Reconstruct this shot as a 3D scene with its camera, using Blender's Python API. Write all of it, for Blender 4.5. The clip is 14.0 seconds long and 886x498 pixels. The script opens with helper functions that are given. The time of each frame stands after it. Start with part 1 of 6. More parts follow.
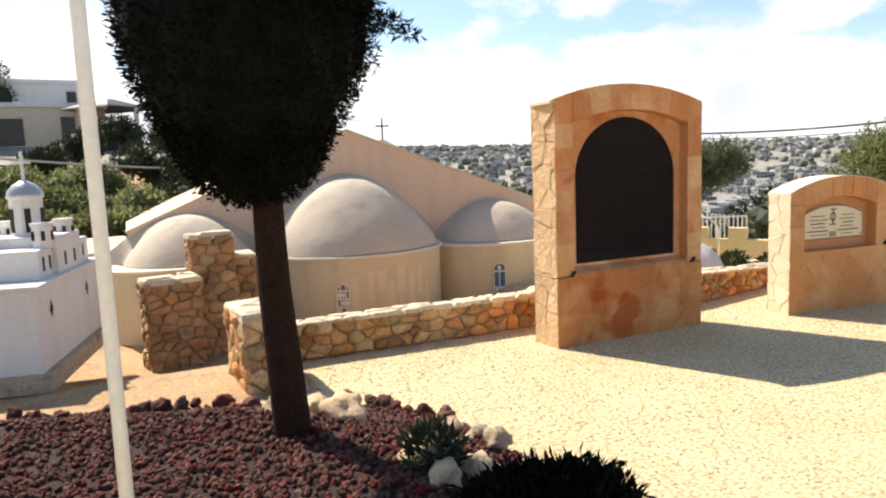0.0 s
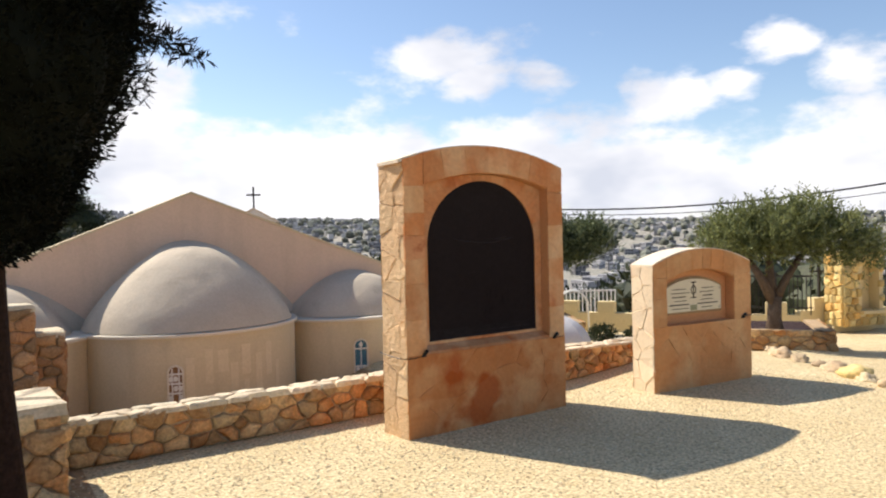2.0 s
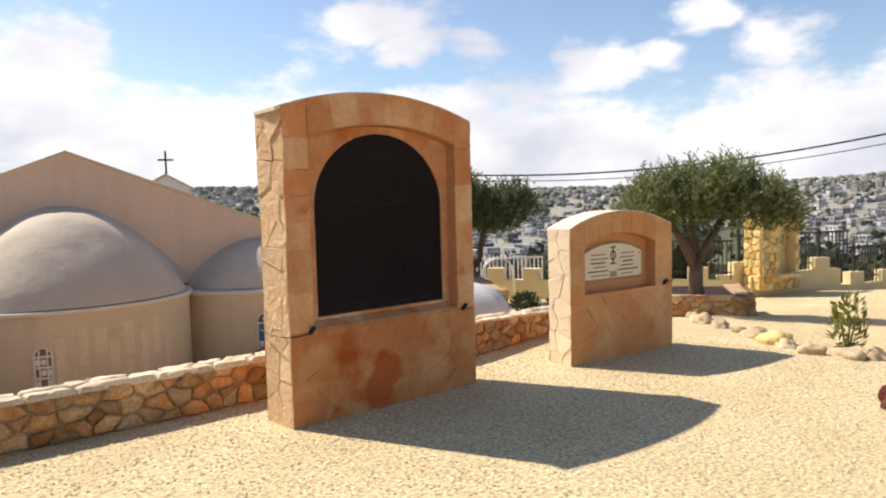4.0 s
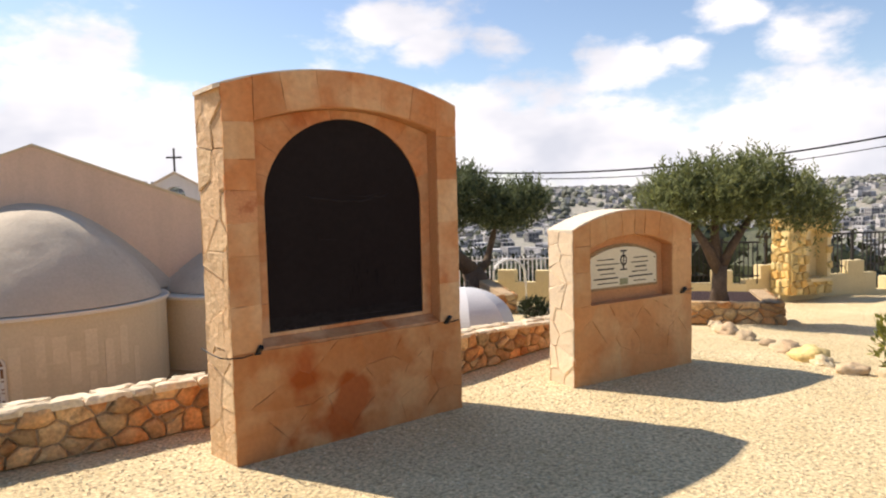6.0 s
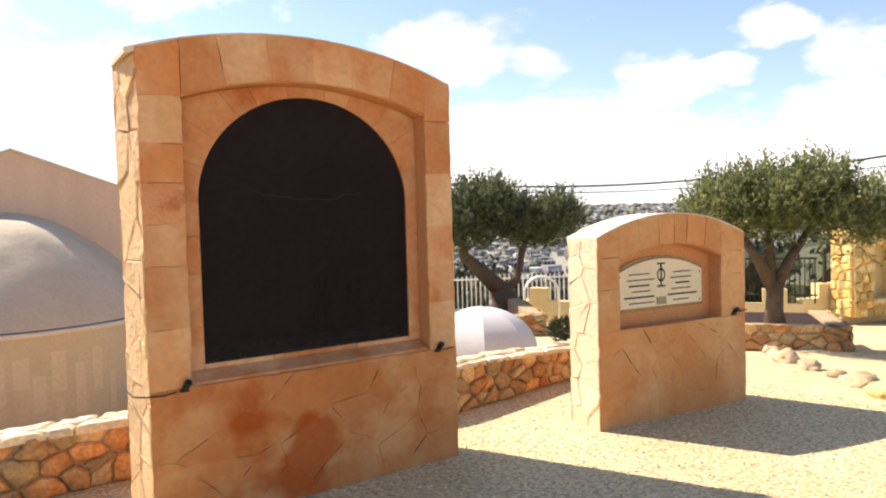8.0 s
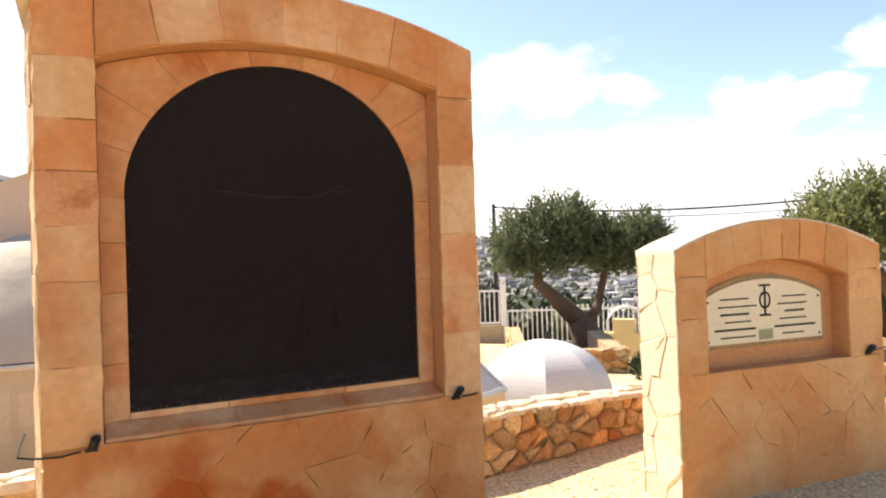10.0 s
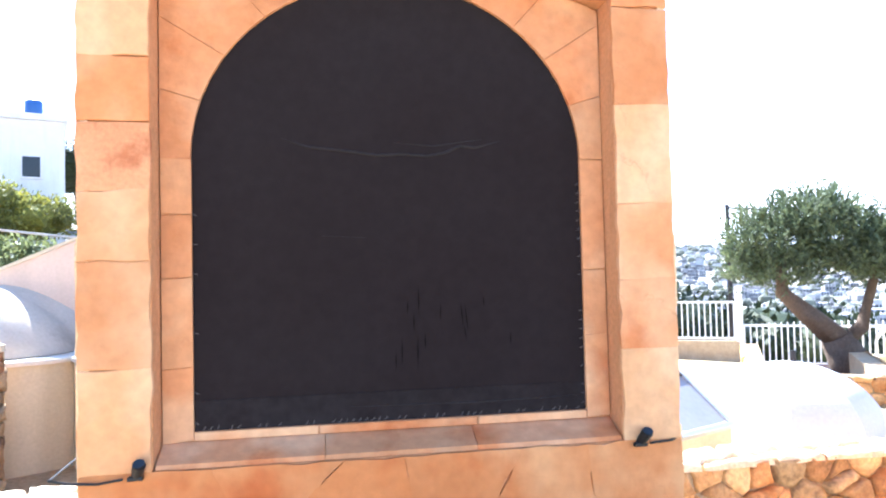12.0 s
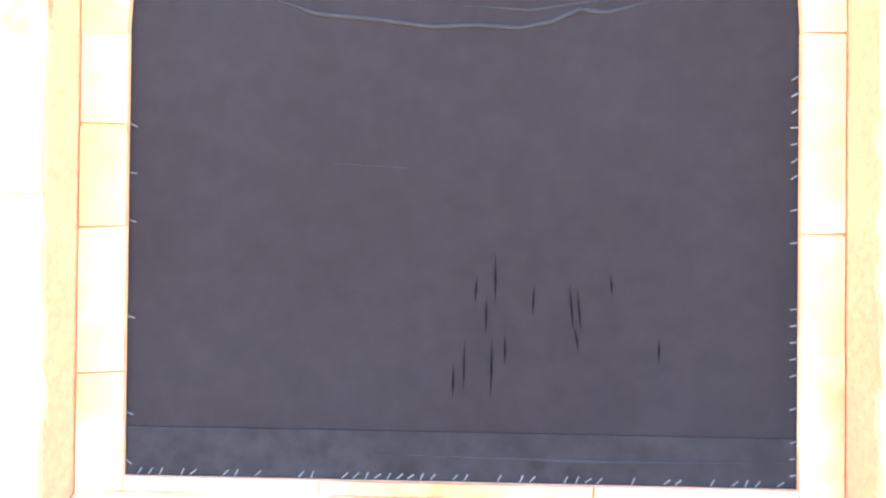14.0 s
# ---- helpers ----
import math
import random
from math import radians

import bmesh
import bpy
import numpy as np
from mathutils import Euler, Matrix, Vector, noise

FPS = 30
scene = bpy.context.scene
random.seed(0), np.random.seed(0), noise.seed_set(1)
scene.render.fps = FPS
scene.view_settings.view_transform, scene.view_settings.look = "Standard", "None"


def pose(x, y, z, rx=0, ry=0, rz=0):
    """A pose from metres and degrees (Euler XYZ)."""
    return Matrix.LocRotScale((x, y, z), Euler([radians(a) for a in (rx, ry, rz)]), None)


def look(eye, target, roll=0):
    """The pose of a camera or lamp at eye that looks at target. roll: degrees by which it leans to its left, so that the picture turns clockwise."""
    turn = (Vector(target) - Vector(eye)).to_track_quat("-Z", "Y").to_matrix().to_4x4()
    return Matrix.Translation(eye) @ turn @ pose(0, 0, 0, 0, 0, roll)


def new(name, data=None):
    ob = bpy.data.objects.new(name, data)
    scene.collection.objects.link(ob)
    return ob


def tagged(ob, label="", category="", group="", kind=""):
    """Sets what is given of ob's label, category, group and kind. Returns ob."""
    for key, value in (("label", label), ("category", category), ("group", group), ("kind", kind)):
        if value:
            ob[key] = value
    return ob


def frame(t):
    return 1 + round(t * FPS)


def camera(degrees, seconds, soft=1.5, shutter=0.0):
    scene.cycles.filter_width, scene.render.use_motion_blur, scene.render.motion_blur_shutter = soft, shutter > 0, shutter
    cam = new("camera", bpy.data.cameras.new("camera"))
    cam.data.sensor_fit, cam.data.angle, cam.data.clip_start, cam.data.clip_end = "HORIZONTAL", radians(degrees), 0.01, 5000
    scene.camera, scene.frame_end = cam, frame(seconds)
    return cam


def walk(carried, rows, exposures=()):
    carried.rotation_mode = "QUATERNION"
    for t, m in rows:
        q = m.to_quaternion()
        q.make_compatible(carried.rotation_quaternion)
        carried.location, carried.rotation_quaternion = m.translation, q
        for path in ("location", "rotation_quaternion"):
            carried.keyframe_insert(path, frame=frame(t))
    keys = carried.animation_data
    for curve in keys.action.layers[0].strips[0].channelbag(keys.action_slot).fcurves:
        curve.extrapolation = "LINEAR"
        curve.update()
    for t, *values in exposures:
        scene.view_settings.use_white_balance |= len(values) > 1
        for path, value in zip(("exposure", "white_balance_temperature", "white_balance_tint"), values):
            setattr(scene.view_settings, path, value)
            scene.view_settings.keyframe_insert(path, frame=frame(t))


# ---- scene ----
cam = camera(66.0, 14.0, soft=2.1)
PATH = [
    (0, (-3.57, -5.27, 1.751), (-2.735, -3.468, 1.514), -2.3),
    (0.5, (-3.493, -5.136, 1.725), (-2.46, -3.425, 1.668), -1.7),
    (1, (-3.264, -5.011, 1.709), (-2.163, -3.341, 1.675), -0.6),
    (1.5, (-3.081, -4.943, 1.703), (-1.953, -3.292, 1.649), -2.2),
    (2, (-2.893, -4.78, 1.668), (-1.753, -3.137, 1.635), -1.4),
    (2.5, (-2.722, -4.709, 1.663), (-1.588, -3.063, 1.592), -1.6),
    (3, (-2.526, -4.661, 1.639), (-1.337, -3.055, 1.541), 1.2),
    (3.5, (-2.378, -4.55, 1.612), (-1.087, -3.028, 1.482), -1.5),
    (6, (-1.486, -3.999, 1.576), (-0.245, -2.436, 1.445), -1.5),
    (6.5, (-1.247, -3.937, 1.523), (-0.047, -2.342, 1.395), 1.0),
    (7, (-1.034, -3.728, 1.463), (0.15, -2.116, 1.41), -1.0),
    (7.5, (-0.845, -3.576, 1.47), (0.315, -1.949, 1.393), -1.4),
    (10, (0.191, -2.791, 1.333), (1.122, -1.021, 1.358), -1.9),
    (10.5, (0.388, -2.648, 1.317), (1.106, -0.782, 1.342), -1.6),
    (11, (0.537, -2.493, 1.264), (1.017, -0.552, 1.208), -1.1),
    (11.5, (0.619, -2.275, 1.252), (1.05, -0.322, 1.298), -1.7),
    (12, (0.755, -2.05, 1.235), (1.073, -0.076, 1.305), -1.4),
    (12.5, (0.841, -1.825, 1.213), (1.026, 0.166, 1.252), -0.2),
    (13, (0.859, -1.595, 1.229), (0.956, 0.399, 1.345), -2.4),
    (13.5, (0.962, -1.37, 1.165), (0.909, 0.623, 1.322), -0.3),
    (14, (0.968, -1.143, 1.191), (0.898, 0.856, 1.21), 0.6),
]
EXPOSURES = [(0.0, 0.84, 6900, 12), (0.6, 0.66, 6750, 12), (1.5, 0.54, 6650, 12), (3.5, 0.50, 6800, 13), (6.0, 0.56, 6900, 15), (7.0, 0.78, 7100, 16), (10.0, 1.22, 7200, 15), (10.6, 1.36, 7000, 14),
             (11.1, 2.08, 6100, 12), (11.5, 2.3, 5650, 12), (12.0, 2.5, 5300, 12), (12.6, 3.0, 4800, 11), (13.2, 3.7, 4750, 9), (14.0, 4.45, 4900, 7)]
walk(cam, [(t, look(eye, target, roll)) for t, eye, target, roll in PATH], EXPOSURES)

# ---------------------------------------------------------------- sky and sun
SUN_TO = Vector((-0.86, 1.84, 2.31)).normalized()
SUN_EL = math.asin(SUN_TO.z)
SUN_HEAD = math.atan2(SUN_TO.x, SUN_TO.y)


def make_world():
    world = bpy.data.worlds.new("sky")
    world.use_nodes = True
    scene.world = world
    nt = world.node_tree
    n, ln = nt.nodes, nt.links
    n.clear()
    out = n.new("ShaderNodeOutputWorld")
    bg = n.new("ShaderNodeBackground")
    sky = n.new("ShaderNodeTexSky")
    sky.sky_type = "NISHITA"
    sky.sun_disc = False
    sky.sun_elevation = SUN_EL
    sky.sun_rotation = SUN_HEAD
    sky.air_density, sky.dust_density, sky.ozone_density = 1.0, 0.4, 2.0
    co = n.new("ShaderNodeTexCoord")
    sep = n.new("ShaderNodeSeparateXYZ")
    ln.new(co.outputs["Generated"], sep.inputs[0])

    def m(op, a, b=None, c=None, clamp=False):
        k = n.new("ShaderNodeMath")
        k.operation, k.use_clamp = op, clamp
        for i, v in enumerate((a, b, c)):
            if v is None:
                continue
            if isinstance(v, (int, float)):
                k.inputs[i].default_value = v
            else:
                ln.new(v, k.inputs[i])
        return k.outputs[0]

    mp = n.new("ShaderNodeMapping")
    mp.inputs["Scale"].default_value = (1, 1, 2.0)
    ln.new(co.outputs["Generated"], mp.inputs[0])
    noise_tex = n.new("ShaderNodeTexNoise")
    noise_tex.inputs["Scale"].default_value = 7.0
    noise_tex.inputs["Detail"].default_value = 9.0
    noise_tex.inputs["Roughness"].default_value = 0.56
    ln.new(mp.outputs[0], noise_tex.inputs["Vector"])
    # cumulus banks: heading, elevation, half width, weight
    banks = [(35.6, 15.0, 5.4, 0.41), (38.2, 13.0, 4.4, 0.39), (42.6, 12.8, 3.6, 0.34), (60.5, 13.6, 3.4, 0.34), (53.5, 10.4, 4.8, 0.34), (58, 11.2, 3.4, 0.29),
             (47.5, 8.6, 4.5, 0.3), (66.5, 11.3, 4.0, 0.3), (24, 6.5, 7.5, 0.36), (7, 10, 9.0, 0.34), (14, 16.5, 4.0, 0.18), (-10, 12, 14, 0.3), (-28, 14, 15, 0.3)]
    total = None
    for head, el, r, weight in banks:
        h, e = radians(head), radians(el)
        d = n.new("ShaderNodeVectorMath")
        d.operation = "DISTANCE"
        ln.new(mp.outputs[0], d.inputs[0])
        d.inputs[1].default_value = (math.sin(h) * math.cos(e), math.cos(h) * math.cos(e), math.sin(e) * 2.0)
        f = n.new("ShaderNodeMapRange")
        f.interpolation_type = "SMOOTHSTEP"
        ln.new(d.outputs["Value"], f.inputs["Value"])
        f.inputs["From Min"].default_value = radians(r) * 1.7
        f.inputs["From Max"].default_value = 0.0
        f.inputs["To Min"].default_value = 0.0
        f.inputs["To Max"].default_value = weight
        total = f.outputs[0] if total is None else m("MAXIMUM", total, f.outputs[0])
    # the low bank along the horizon
    low = n.new("ShaderNodeMapRange")
    low.interpolation_type = "SMOOTHSTEP"
    ln.new(sep.outputs["Z"], low.inputs["Value"])
    low.inputs["From Min"].default_value = 0.22
    low.inputs["From Max"].default_value = 0.09
    low.inputs["To Min"].default_value = 0.0
    low.inputs["To Max"].default_value = 0.34
    total = m("MAXIMUM", total, low.outputs[0])
    dens = m("ADD", m("MULTIPLY", noise_tex.outputs[0], 1.0), total)
    mask = n.new("ShaderNodeMapRange")
    mask.interpolation_type = "SMOOTHSTEP"
    ln.new(dens, mask.inputs["Value"])
    mask.inputs["From Min"].default_value = 0.60
    mask.inputs["From Max"].default_value = 0.80
    sky_k = n.new("ShaderNodeVectorMath")
    sky_k.operation = "SCALE"
    ln.new(sky.outputs[0], sky_k.inputs[0])
    sky_k.inputs["Scale"].default_value = 0.114
    shade = n.new("ShaderNodeTexNoise")
    shade.inputs["Scale"].default_value = 4.0
    shade.inputs["Detail"].default_value = 4.0
    ln.new(mp.outputs[0], shade.inputs["Vector"])
    ramp = n.new("ShaderNodeValToRGB")
    ramp.color_ramp.elements[0].position, ramp.color_ramp.elements[0].color = 0.35, (0.50, 0.54, 0.62, 1)
    ramp.color_ramp.elements[1].position, ramp.color_ramp.elements[1].color = 0.55, (0.77, 0.78, 0.81, 1)
    ln.new(shade.outputs[0], ramp.inputs[0])
    mix = n.new("ShaderNodeMix")
    mix.data_type = "RGBA"
    ln.new(mask.outputs[0], mix.inputs["Factor"])
    ln.new(sky_k.outputs[0], mix.inputs["A"])
    ln.new(ramp.outputs[0], mix.inputs["B"])
    ln.new(mix.outputs["Result"], bg.inputs["Color"])
    bg.inputs["Strength"].default_value = 1.0
    ln.new(bg.outputs[0], out.inputs[0])


make_world()
sun = new("sun", bpy.data.lights.new("sun", "SUN"))
sun.data.energy, sun.data.angle, sun.data.color = 5.0, radians(0.6), (1.0, 0.93, 0.82)
sun.matrix_world = look(SUN_TO * 50, (0, 0, 0))


# ---------------------------------------------------------------- materials
def material(name, color, rough=0.85, vary=0.18, scale=6.0, second=None, amount=0.5, fine=60.0, bump=0.25, bump_scale=40.0, metal=0.0,
             per="", per_amount=0.25, stain=None, stain_scale=2.5, stain_at=0.62, speck=None, speck_scale=120.0, speck_at=0.62, vein=None, vein_scale=2.2, patch=None, patch_scale=1.6, streak=None, rust=None):
    """A stone, plaster, soil or paint: base colour, a second tone in broad patches, fine grain, stains and relief."""
    mt = bpy.data.materials.new(name)
    mt.use_nodes = True
    nt = mt.node_tree
    n, ln = nt.nodes, nt.links
    bsdf = n["Principled BSDF"]
    bsdf.inputs["Roughness"].default_value = rough
    bsdf.inputs["Metallic"].default_value = metal
    bsdf.inputs["Specular IOR Level"].default_value = 0.3
    co = n.new("ShaderNodeTexCoord")
    geo = n.new("ShaderNodeNewGeometry")
    pos = geo.outputs["Position"]

    def noise_at(s, detail=4.0, r=0.55):
        k = n.new("ShaderNodeTexNoise")
        k.inputs["Scale"].default_value, k.inputs["Detail"].default_value, k.inputs["Roughness"].default_value = s, detail, r
        ln.new(pos, k.inputs["Vector"])
        return k.outputs[0]

    def span(value, a, b, c, d):
        k = n.new("ShaderNodeMapRange")
        ln.new(value, k.inputs[0])
        for i, v in enumerate((a, b, c, d)):
            k.inputs[i + 1].default_value = v
        return k.outputs[0]

    def mixed(fac, a, b):
        k = n.new("ShaderNodeMix")
        k.data_type = "RGBA"
        if isinstance(fac, float):
            k.inputs["Factor"].default_value = fac
        else:
            ln.new(fac, k.inputs["Factor"])
        for key, v in (("A", a), ("B", b)):
            if isinstance(v, tuple):
                k.inputs[key].default_value = (*v, 1)
            else:
                ln.new(v, k.inputs[key])
        return k.outputs["Result"]

    second = second or tuple(c * 0.75 for c in color)
    col = mixed(span(noise_at(scale, 5.0), 0.35, 0.68, 0.0, amount), tuple(color), tuple(second))
    if stain:
        col = mixed(span(noise_at(stain_scale, 6.0, 0.6), stain_at, stain_at + 0.12, 0.0, 0.8), col, tuple(stain))
    if patch:
        col = mixed(span(noise_at(patch_scale, 3.0, 0.5), 0.48, 0.62, 0.0, 0.75), col, tuple(patch))
    if vein:
        k = n.new("ShaderNodeMath")
        k.operation = "SUBTRACT"
        ln.new(noise_at(vein_scale, 5.0, 0.6), k.inputs[0])
        k.inputs[1].default_value = 0.5
        k2 = n.new("ShaderNodeMath")
        k2.operation = "ABSOLUTE"
        ln.new(k.outputs[0], k2.inputs[0])
        k3 = n.new("ShaderNodeMath")
        k3.operation = "MULTIPLY"
        ln.new(span(k2.outputs[0], 0.0, 0.010, 0.6, 0.0), k3.inputs[0])
        ln.new(span(noise_at(vein_scale * 0.9 + 0.37, 2.0), 0.52, 0.66, 0.0, 1.0), k3.inputs[1])
        col = mixed(k3.outputs[0], col, tuple(vein))
    if streak:
        mp = n.new("ShaderNodeMapping")
        mp.inputs["Scale"].default_value = (3.6, 3.6, 0.5)
        ln.new(pos, mp.inputs[0])
        k = n.new("ShaderNodeTexNoise")
        k.inputs["Scale"].default_value, k.inputs["Detail"].default_value = 1.0, 4.0
        ln.new(mp.outputs[0], k.inputs["Vector"])
        col = mixed(span(k.outputs[0], 0.50, 0.75, 0.0, 0.6), col, tuple(streak))
    if rust:
        total = noise_at(4.0, 3.0, 0.5)
        for spot, size in (((0.50, 0.0, 0.46), 0.15), ((0.90, 0.0, 0.32), 0.11), ((0.80, 0.0, 0.16), 0.19)):
            k = n.new("ShaderNodeVectorMath")
            k.operation = "DISTANCE"
            ln.new(pos, k.inputs[0])
            k.inputs[1].default_value = spot
            k2 = n.new("ShaderNodeMath")
            k2.operation = "ADD"
            ln.new(total, k2.inputs[0])
            ln.new(span(k.outputs["Value"], size * 1.6, 0.0, 0.0, 0.50), k2.inputs[1])
            total = k2.outputs[0]
        col = mixed(span(total, 0.58, 0.82, 0.0, 0.92), col, tuple(rust))
    if speck:
        col = mixed(span(noise_at(speck_scale, 2.0, 0.5), speck_at, speck_at + 0.08, 0.0, 0.8), col, tuple(speck))
    hsv = n.new("ShaderNodeHueSaturation")
    ln.new(col, hsv.inputs["Color"])
    grain = span(noise_at(fine, 3.0), 0.3, 0.7, 1.0 - vary, 1.0 + vary)
    if per:
        if per == "object":
            rnd = n.new("ShaderNodeObjectInfo").outputs["Random"]
        else:
            rnd = geo.outputs["Random Per Island"]
        k = n.new("ShaderNodeMath")
        k.operation = "MULTIPLY"
        ln.new(grain, k.inputs[0])
        ln.new(span(rnd, 0.0, 1.0, 1.0 - per_amount, 1.0 + per_amount), k.inputs[1])
        grain = k.outputs[0]
        wn = n.new("ShaderNodeTexWhiteNoise")
        wn.noise_dimensions = "1D"
        ln.new(rnd, wn.inputs["W"])
        ln.new(span(wn.outputs["Value"], 0.0, 1.0, 0.5 - 0.045 * per_amount, 0.5 + 0.045 * per_amount), hsv.inputs["Hue"])
        ln.new(span(wn.outputs["Value"], 0.0, 1.0, 1.0 + per_amount * 0.4, 1.0 - per_amount * 0.4), hsv.inputs["Saturation"])
    ln.new(grain, hsv.inputs["Value"])
    ln.new(hsv.outputs[0], bsdf.inputs["Base Color"])
    if bump:
        b = n.new("ShaderNodeBump")
        b.inputs["Strength"].default_value = bump
        b.inputs["Distance"].default_value = 0.02
        ln.new(noise_at(bump_scale, 6.0, 0.6), b.inputs["Height"])
        ln.new(b.outputs[0], bsdf.inputs["Normal"])
    return mt


def leaf_material(name, color, second, trans=0.25):
    mt = material(name, color, rough=0.6, second=second, scale=3.0, amount=0.8, fine=14.0, vary=0.3, bump=0.0, per="island", per_amount=0.35)
    nt = mt.node_tree
    bsdf = nt.nodes["Principled BSDF"]
    bsdf.inputs["Specular IOR Level"].default_value = 0.06 if name == "cypress" else 0.25
    tr = nt.nodes.new("ShaderNodeBsdfTranslucent")
    mix = nt.nodes.new("ShaderNodeMixShader")
    mix.inputs[0].default_value = trans
    nt.links.new(bsdf.inputs["Base Color"].links[0].from_socket, tr.inputs[0])
    nt.links.new(bsdf.outputs[0], mix.inputs[1])
    nt.links.new(tr.outputs[0], mix.inputs[2])
    nt.links.new(mix.outputs[0], nt.nodes["Material Output"].inputs[0])
    return mt


M = {}
M["gravel"] = material("gravel", (0.635, 0.52, 0.312), second=(0.525, 0.41, 0.225), scale=0.9, amount=0.8, fine=36.0, vary=0.42, bump=1.0, bump_scale=36.0,
                       stain=(0.49, 0.38, 0.20), stain_scale=7.0, stain_at=0.56, speck=(0.35, 0.26, 0.14), speck_scale=26.0, speck_at=0.57)
M["earth"] = material("earth", (0.40, 0.27, 0.14), second=(0.31, 0.19, 0.09), scale=0.9, amount=0.8, fine=25.0, vary=0.3, bump=0.7, bump_scale=14.0, stain=(0.24, 0.15, 0.08), stain_scale=1.6, stain_at=0.56)
# dry slope colour, lifted and greyed to paint in the haze of distance
M["hillside"] = material("hillside", (0.31, 0.285, 0.235), second=(0.22, 0.22, 0.185), scale=0.02, amount=0.95, fine=0.3, vary=0.3, bump=0.0,
                         stain=(0.37, 0.335, 0.28), stain_scale=0.012)
M["ashlar"] = material("ashlar", (0.568, 0.262, 0.107), second=(0.510, 0.170, 0.049), scale=3.0, amount=0.75, fine=26.0, vary=0.09, bump=0.22, bump_scale=20.0, vein=(0.360, 0.138, 0.057), vein_scale=3.0, patch=(0.630, 0.368, 0.189), patch_scale=2.3,
                       per="object", per_amount=0.10, stain=(0.460, 0.133, 0.037), stain_scale=3.4, stain_at=0.57)
M["ashlar_cream"] = material("ashlar_cream", (0.600, 0.328, 0.151), second=(0.570, 0.271, 0.110), scale=3.0, amount=0.7, fine=26.0, vary=0.09, bump=0.22, bump_scale=20.0, vein=(0.400, 0.190, 0.088), vein_scale=3.0, patch=(0.650, 0.418, 0.233), patch_scale=2.3,
                             per="object", per_amount=0.08, stain=(0.540, 0.228, 0.088), stain_scale=3.4, stain_at=0.60)
M["paving"] = material("paving", (0.495, 0.207, 0.072), second=(0.435, 0.147, 0.039), scale=3.0, amount=0.7, fine=26.0, vary=0.08, bump=0.18, bump_scale=20.0, vein=(0.340, 0.138, 0.057), vein_scale=3.2, patch=(0.580, 0.317, 0.139), patch_scale=2.4,
                       per="object", per_amount=0.05, stain=(0.430, 0.120, 0.028), stain_scale=2.6, stain_at=0.57, rust=(0.375, 0.081, 0.012))
M["ashlar_pale"] = material("ashlar_pale", (0.565, 0.269, 0.103), second=(0.520, 0.207, 0.066), scale=3.0, amount=0.6, fine=26.0, vary=0.07, bump=0.15, bump_scale=22.0, vein=(0.380, 0.175, 0.074), patch=(0.620, 0.363, 0.168), patch_scale=2.0,
                            per="object", per_amount=0.06, stain=(0.500, 0.184, 0.057), stain_scale=3.0, stain_at=0.60)
M["ashlar_inner"] = material("ashlar_inner", (0.560, 0.261, 0.113), second=(0.510, 0.195, 0.066), scale=4.0, amount=0.8, fine=26.0, vary=0.10, bump=0.25, bump_scale=20.0, vein=(0.360, 0.142, 0.062), vein_scale=4.0, patch=(0.620, 0.370, 0.194), patch_scale=3.2,
                             per="object", per_amount=0.09, stain=(0.450, 0.138, 0.044), stain_scale=4.0, stain_at=0.57)
M["ashlar_red"] = material("ashlar_red", (0.560, 0.267, 0.123), second=(0.480, 0.184, 0.074), scale=5.0, amount=0.8, fine=70.0, vary=0.12, bump=0.3, bump_scale=30.0,
                           per="object", per_amount=0.1, stain=(0.360, 0.110, 0.041), stain_scale=9.0, stain_at=0.52)
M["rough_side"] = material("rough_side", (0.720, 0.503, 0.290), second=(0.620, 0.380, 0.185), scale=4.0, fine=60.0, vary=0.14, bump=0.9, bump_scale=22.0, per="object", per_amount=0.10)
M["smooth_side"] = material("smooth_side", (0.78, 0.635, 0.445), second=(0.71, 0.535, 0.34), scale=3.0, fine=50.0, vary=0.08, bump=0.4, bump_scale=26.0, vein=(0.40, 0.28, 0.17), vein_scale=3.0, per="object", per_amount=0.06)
M["mortar"] = material("mortar", (0.560, 0.271, 0.119), second=(0.500, 0.214, 0.084), scale=5.0, fine=60.0, vary=0.12, bump=0.25, bump_scale=60.0)
# stele tops: paler than the blocks, with the sun on them put into the colour
M["cap"] = material("cap", (0.72, 0.62, 0.48), second=(0.62, 0.50, 0.36), scale=4.0, fine=60.0, vary=0.12, bump=0.3, bump_scale=40.0)
M["canvas"] = material("canvas", (0.0168, 0.0120, 0.0115), rough=0.9, second=(0.0215, 0.0175, 0.0175), scale=1.3, fine=30.0, vary=0.10, bump=0.10, bump_scale=8.0)
M["hem"] = material("hem", (0.0180, 0.0140, 0.0135), rough=0.9, second=(0.0240, 0.0205, 0.0205), scale=6.0, fine=30.0, vary=0.2, bump=0.08, bump_scale=8.0)
M["crease"] = material("crease", (0.0185, 0.0143, 0.0141), rough=0.9, second=(0.016, 0.0123, 0.0121), scale=9.0, fine=30.0, vary=0.2, bump=0.1, bump_scale=20.0)
M["plaster_repair"] = material("plaster_repair", (0.645, 0.545, 0.375), second=(0.60, 0.50, 0.335), scale=3.0, amount=0.6, fine=35.0, vary=0.07, bump=0.2, bump_scale=25.0)
M["pane_grey"] = material("pane_grey", (0.28, 0.29, 0.30), rough=0.3, second=(0.23, 0.24, 0.25), scale=4.0, fine=30.0, vary=0.06, bump=0.0)
for cloth in ("canvas", "hem"):
    M[cloth].node_tree.nodes["Principled BSDF"].inputs["Specular IOR Level"].default_value = 0.05
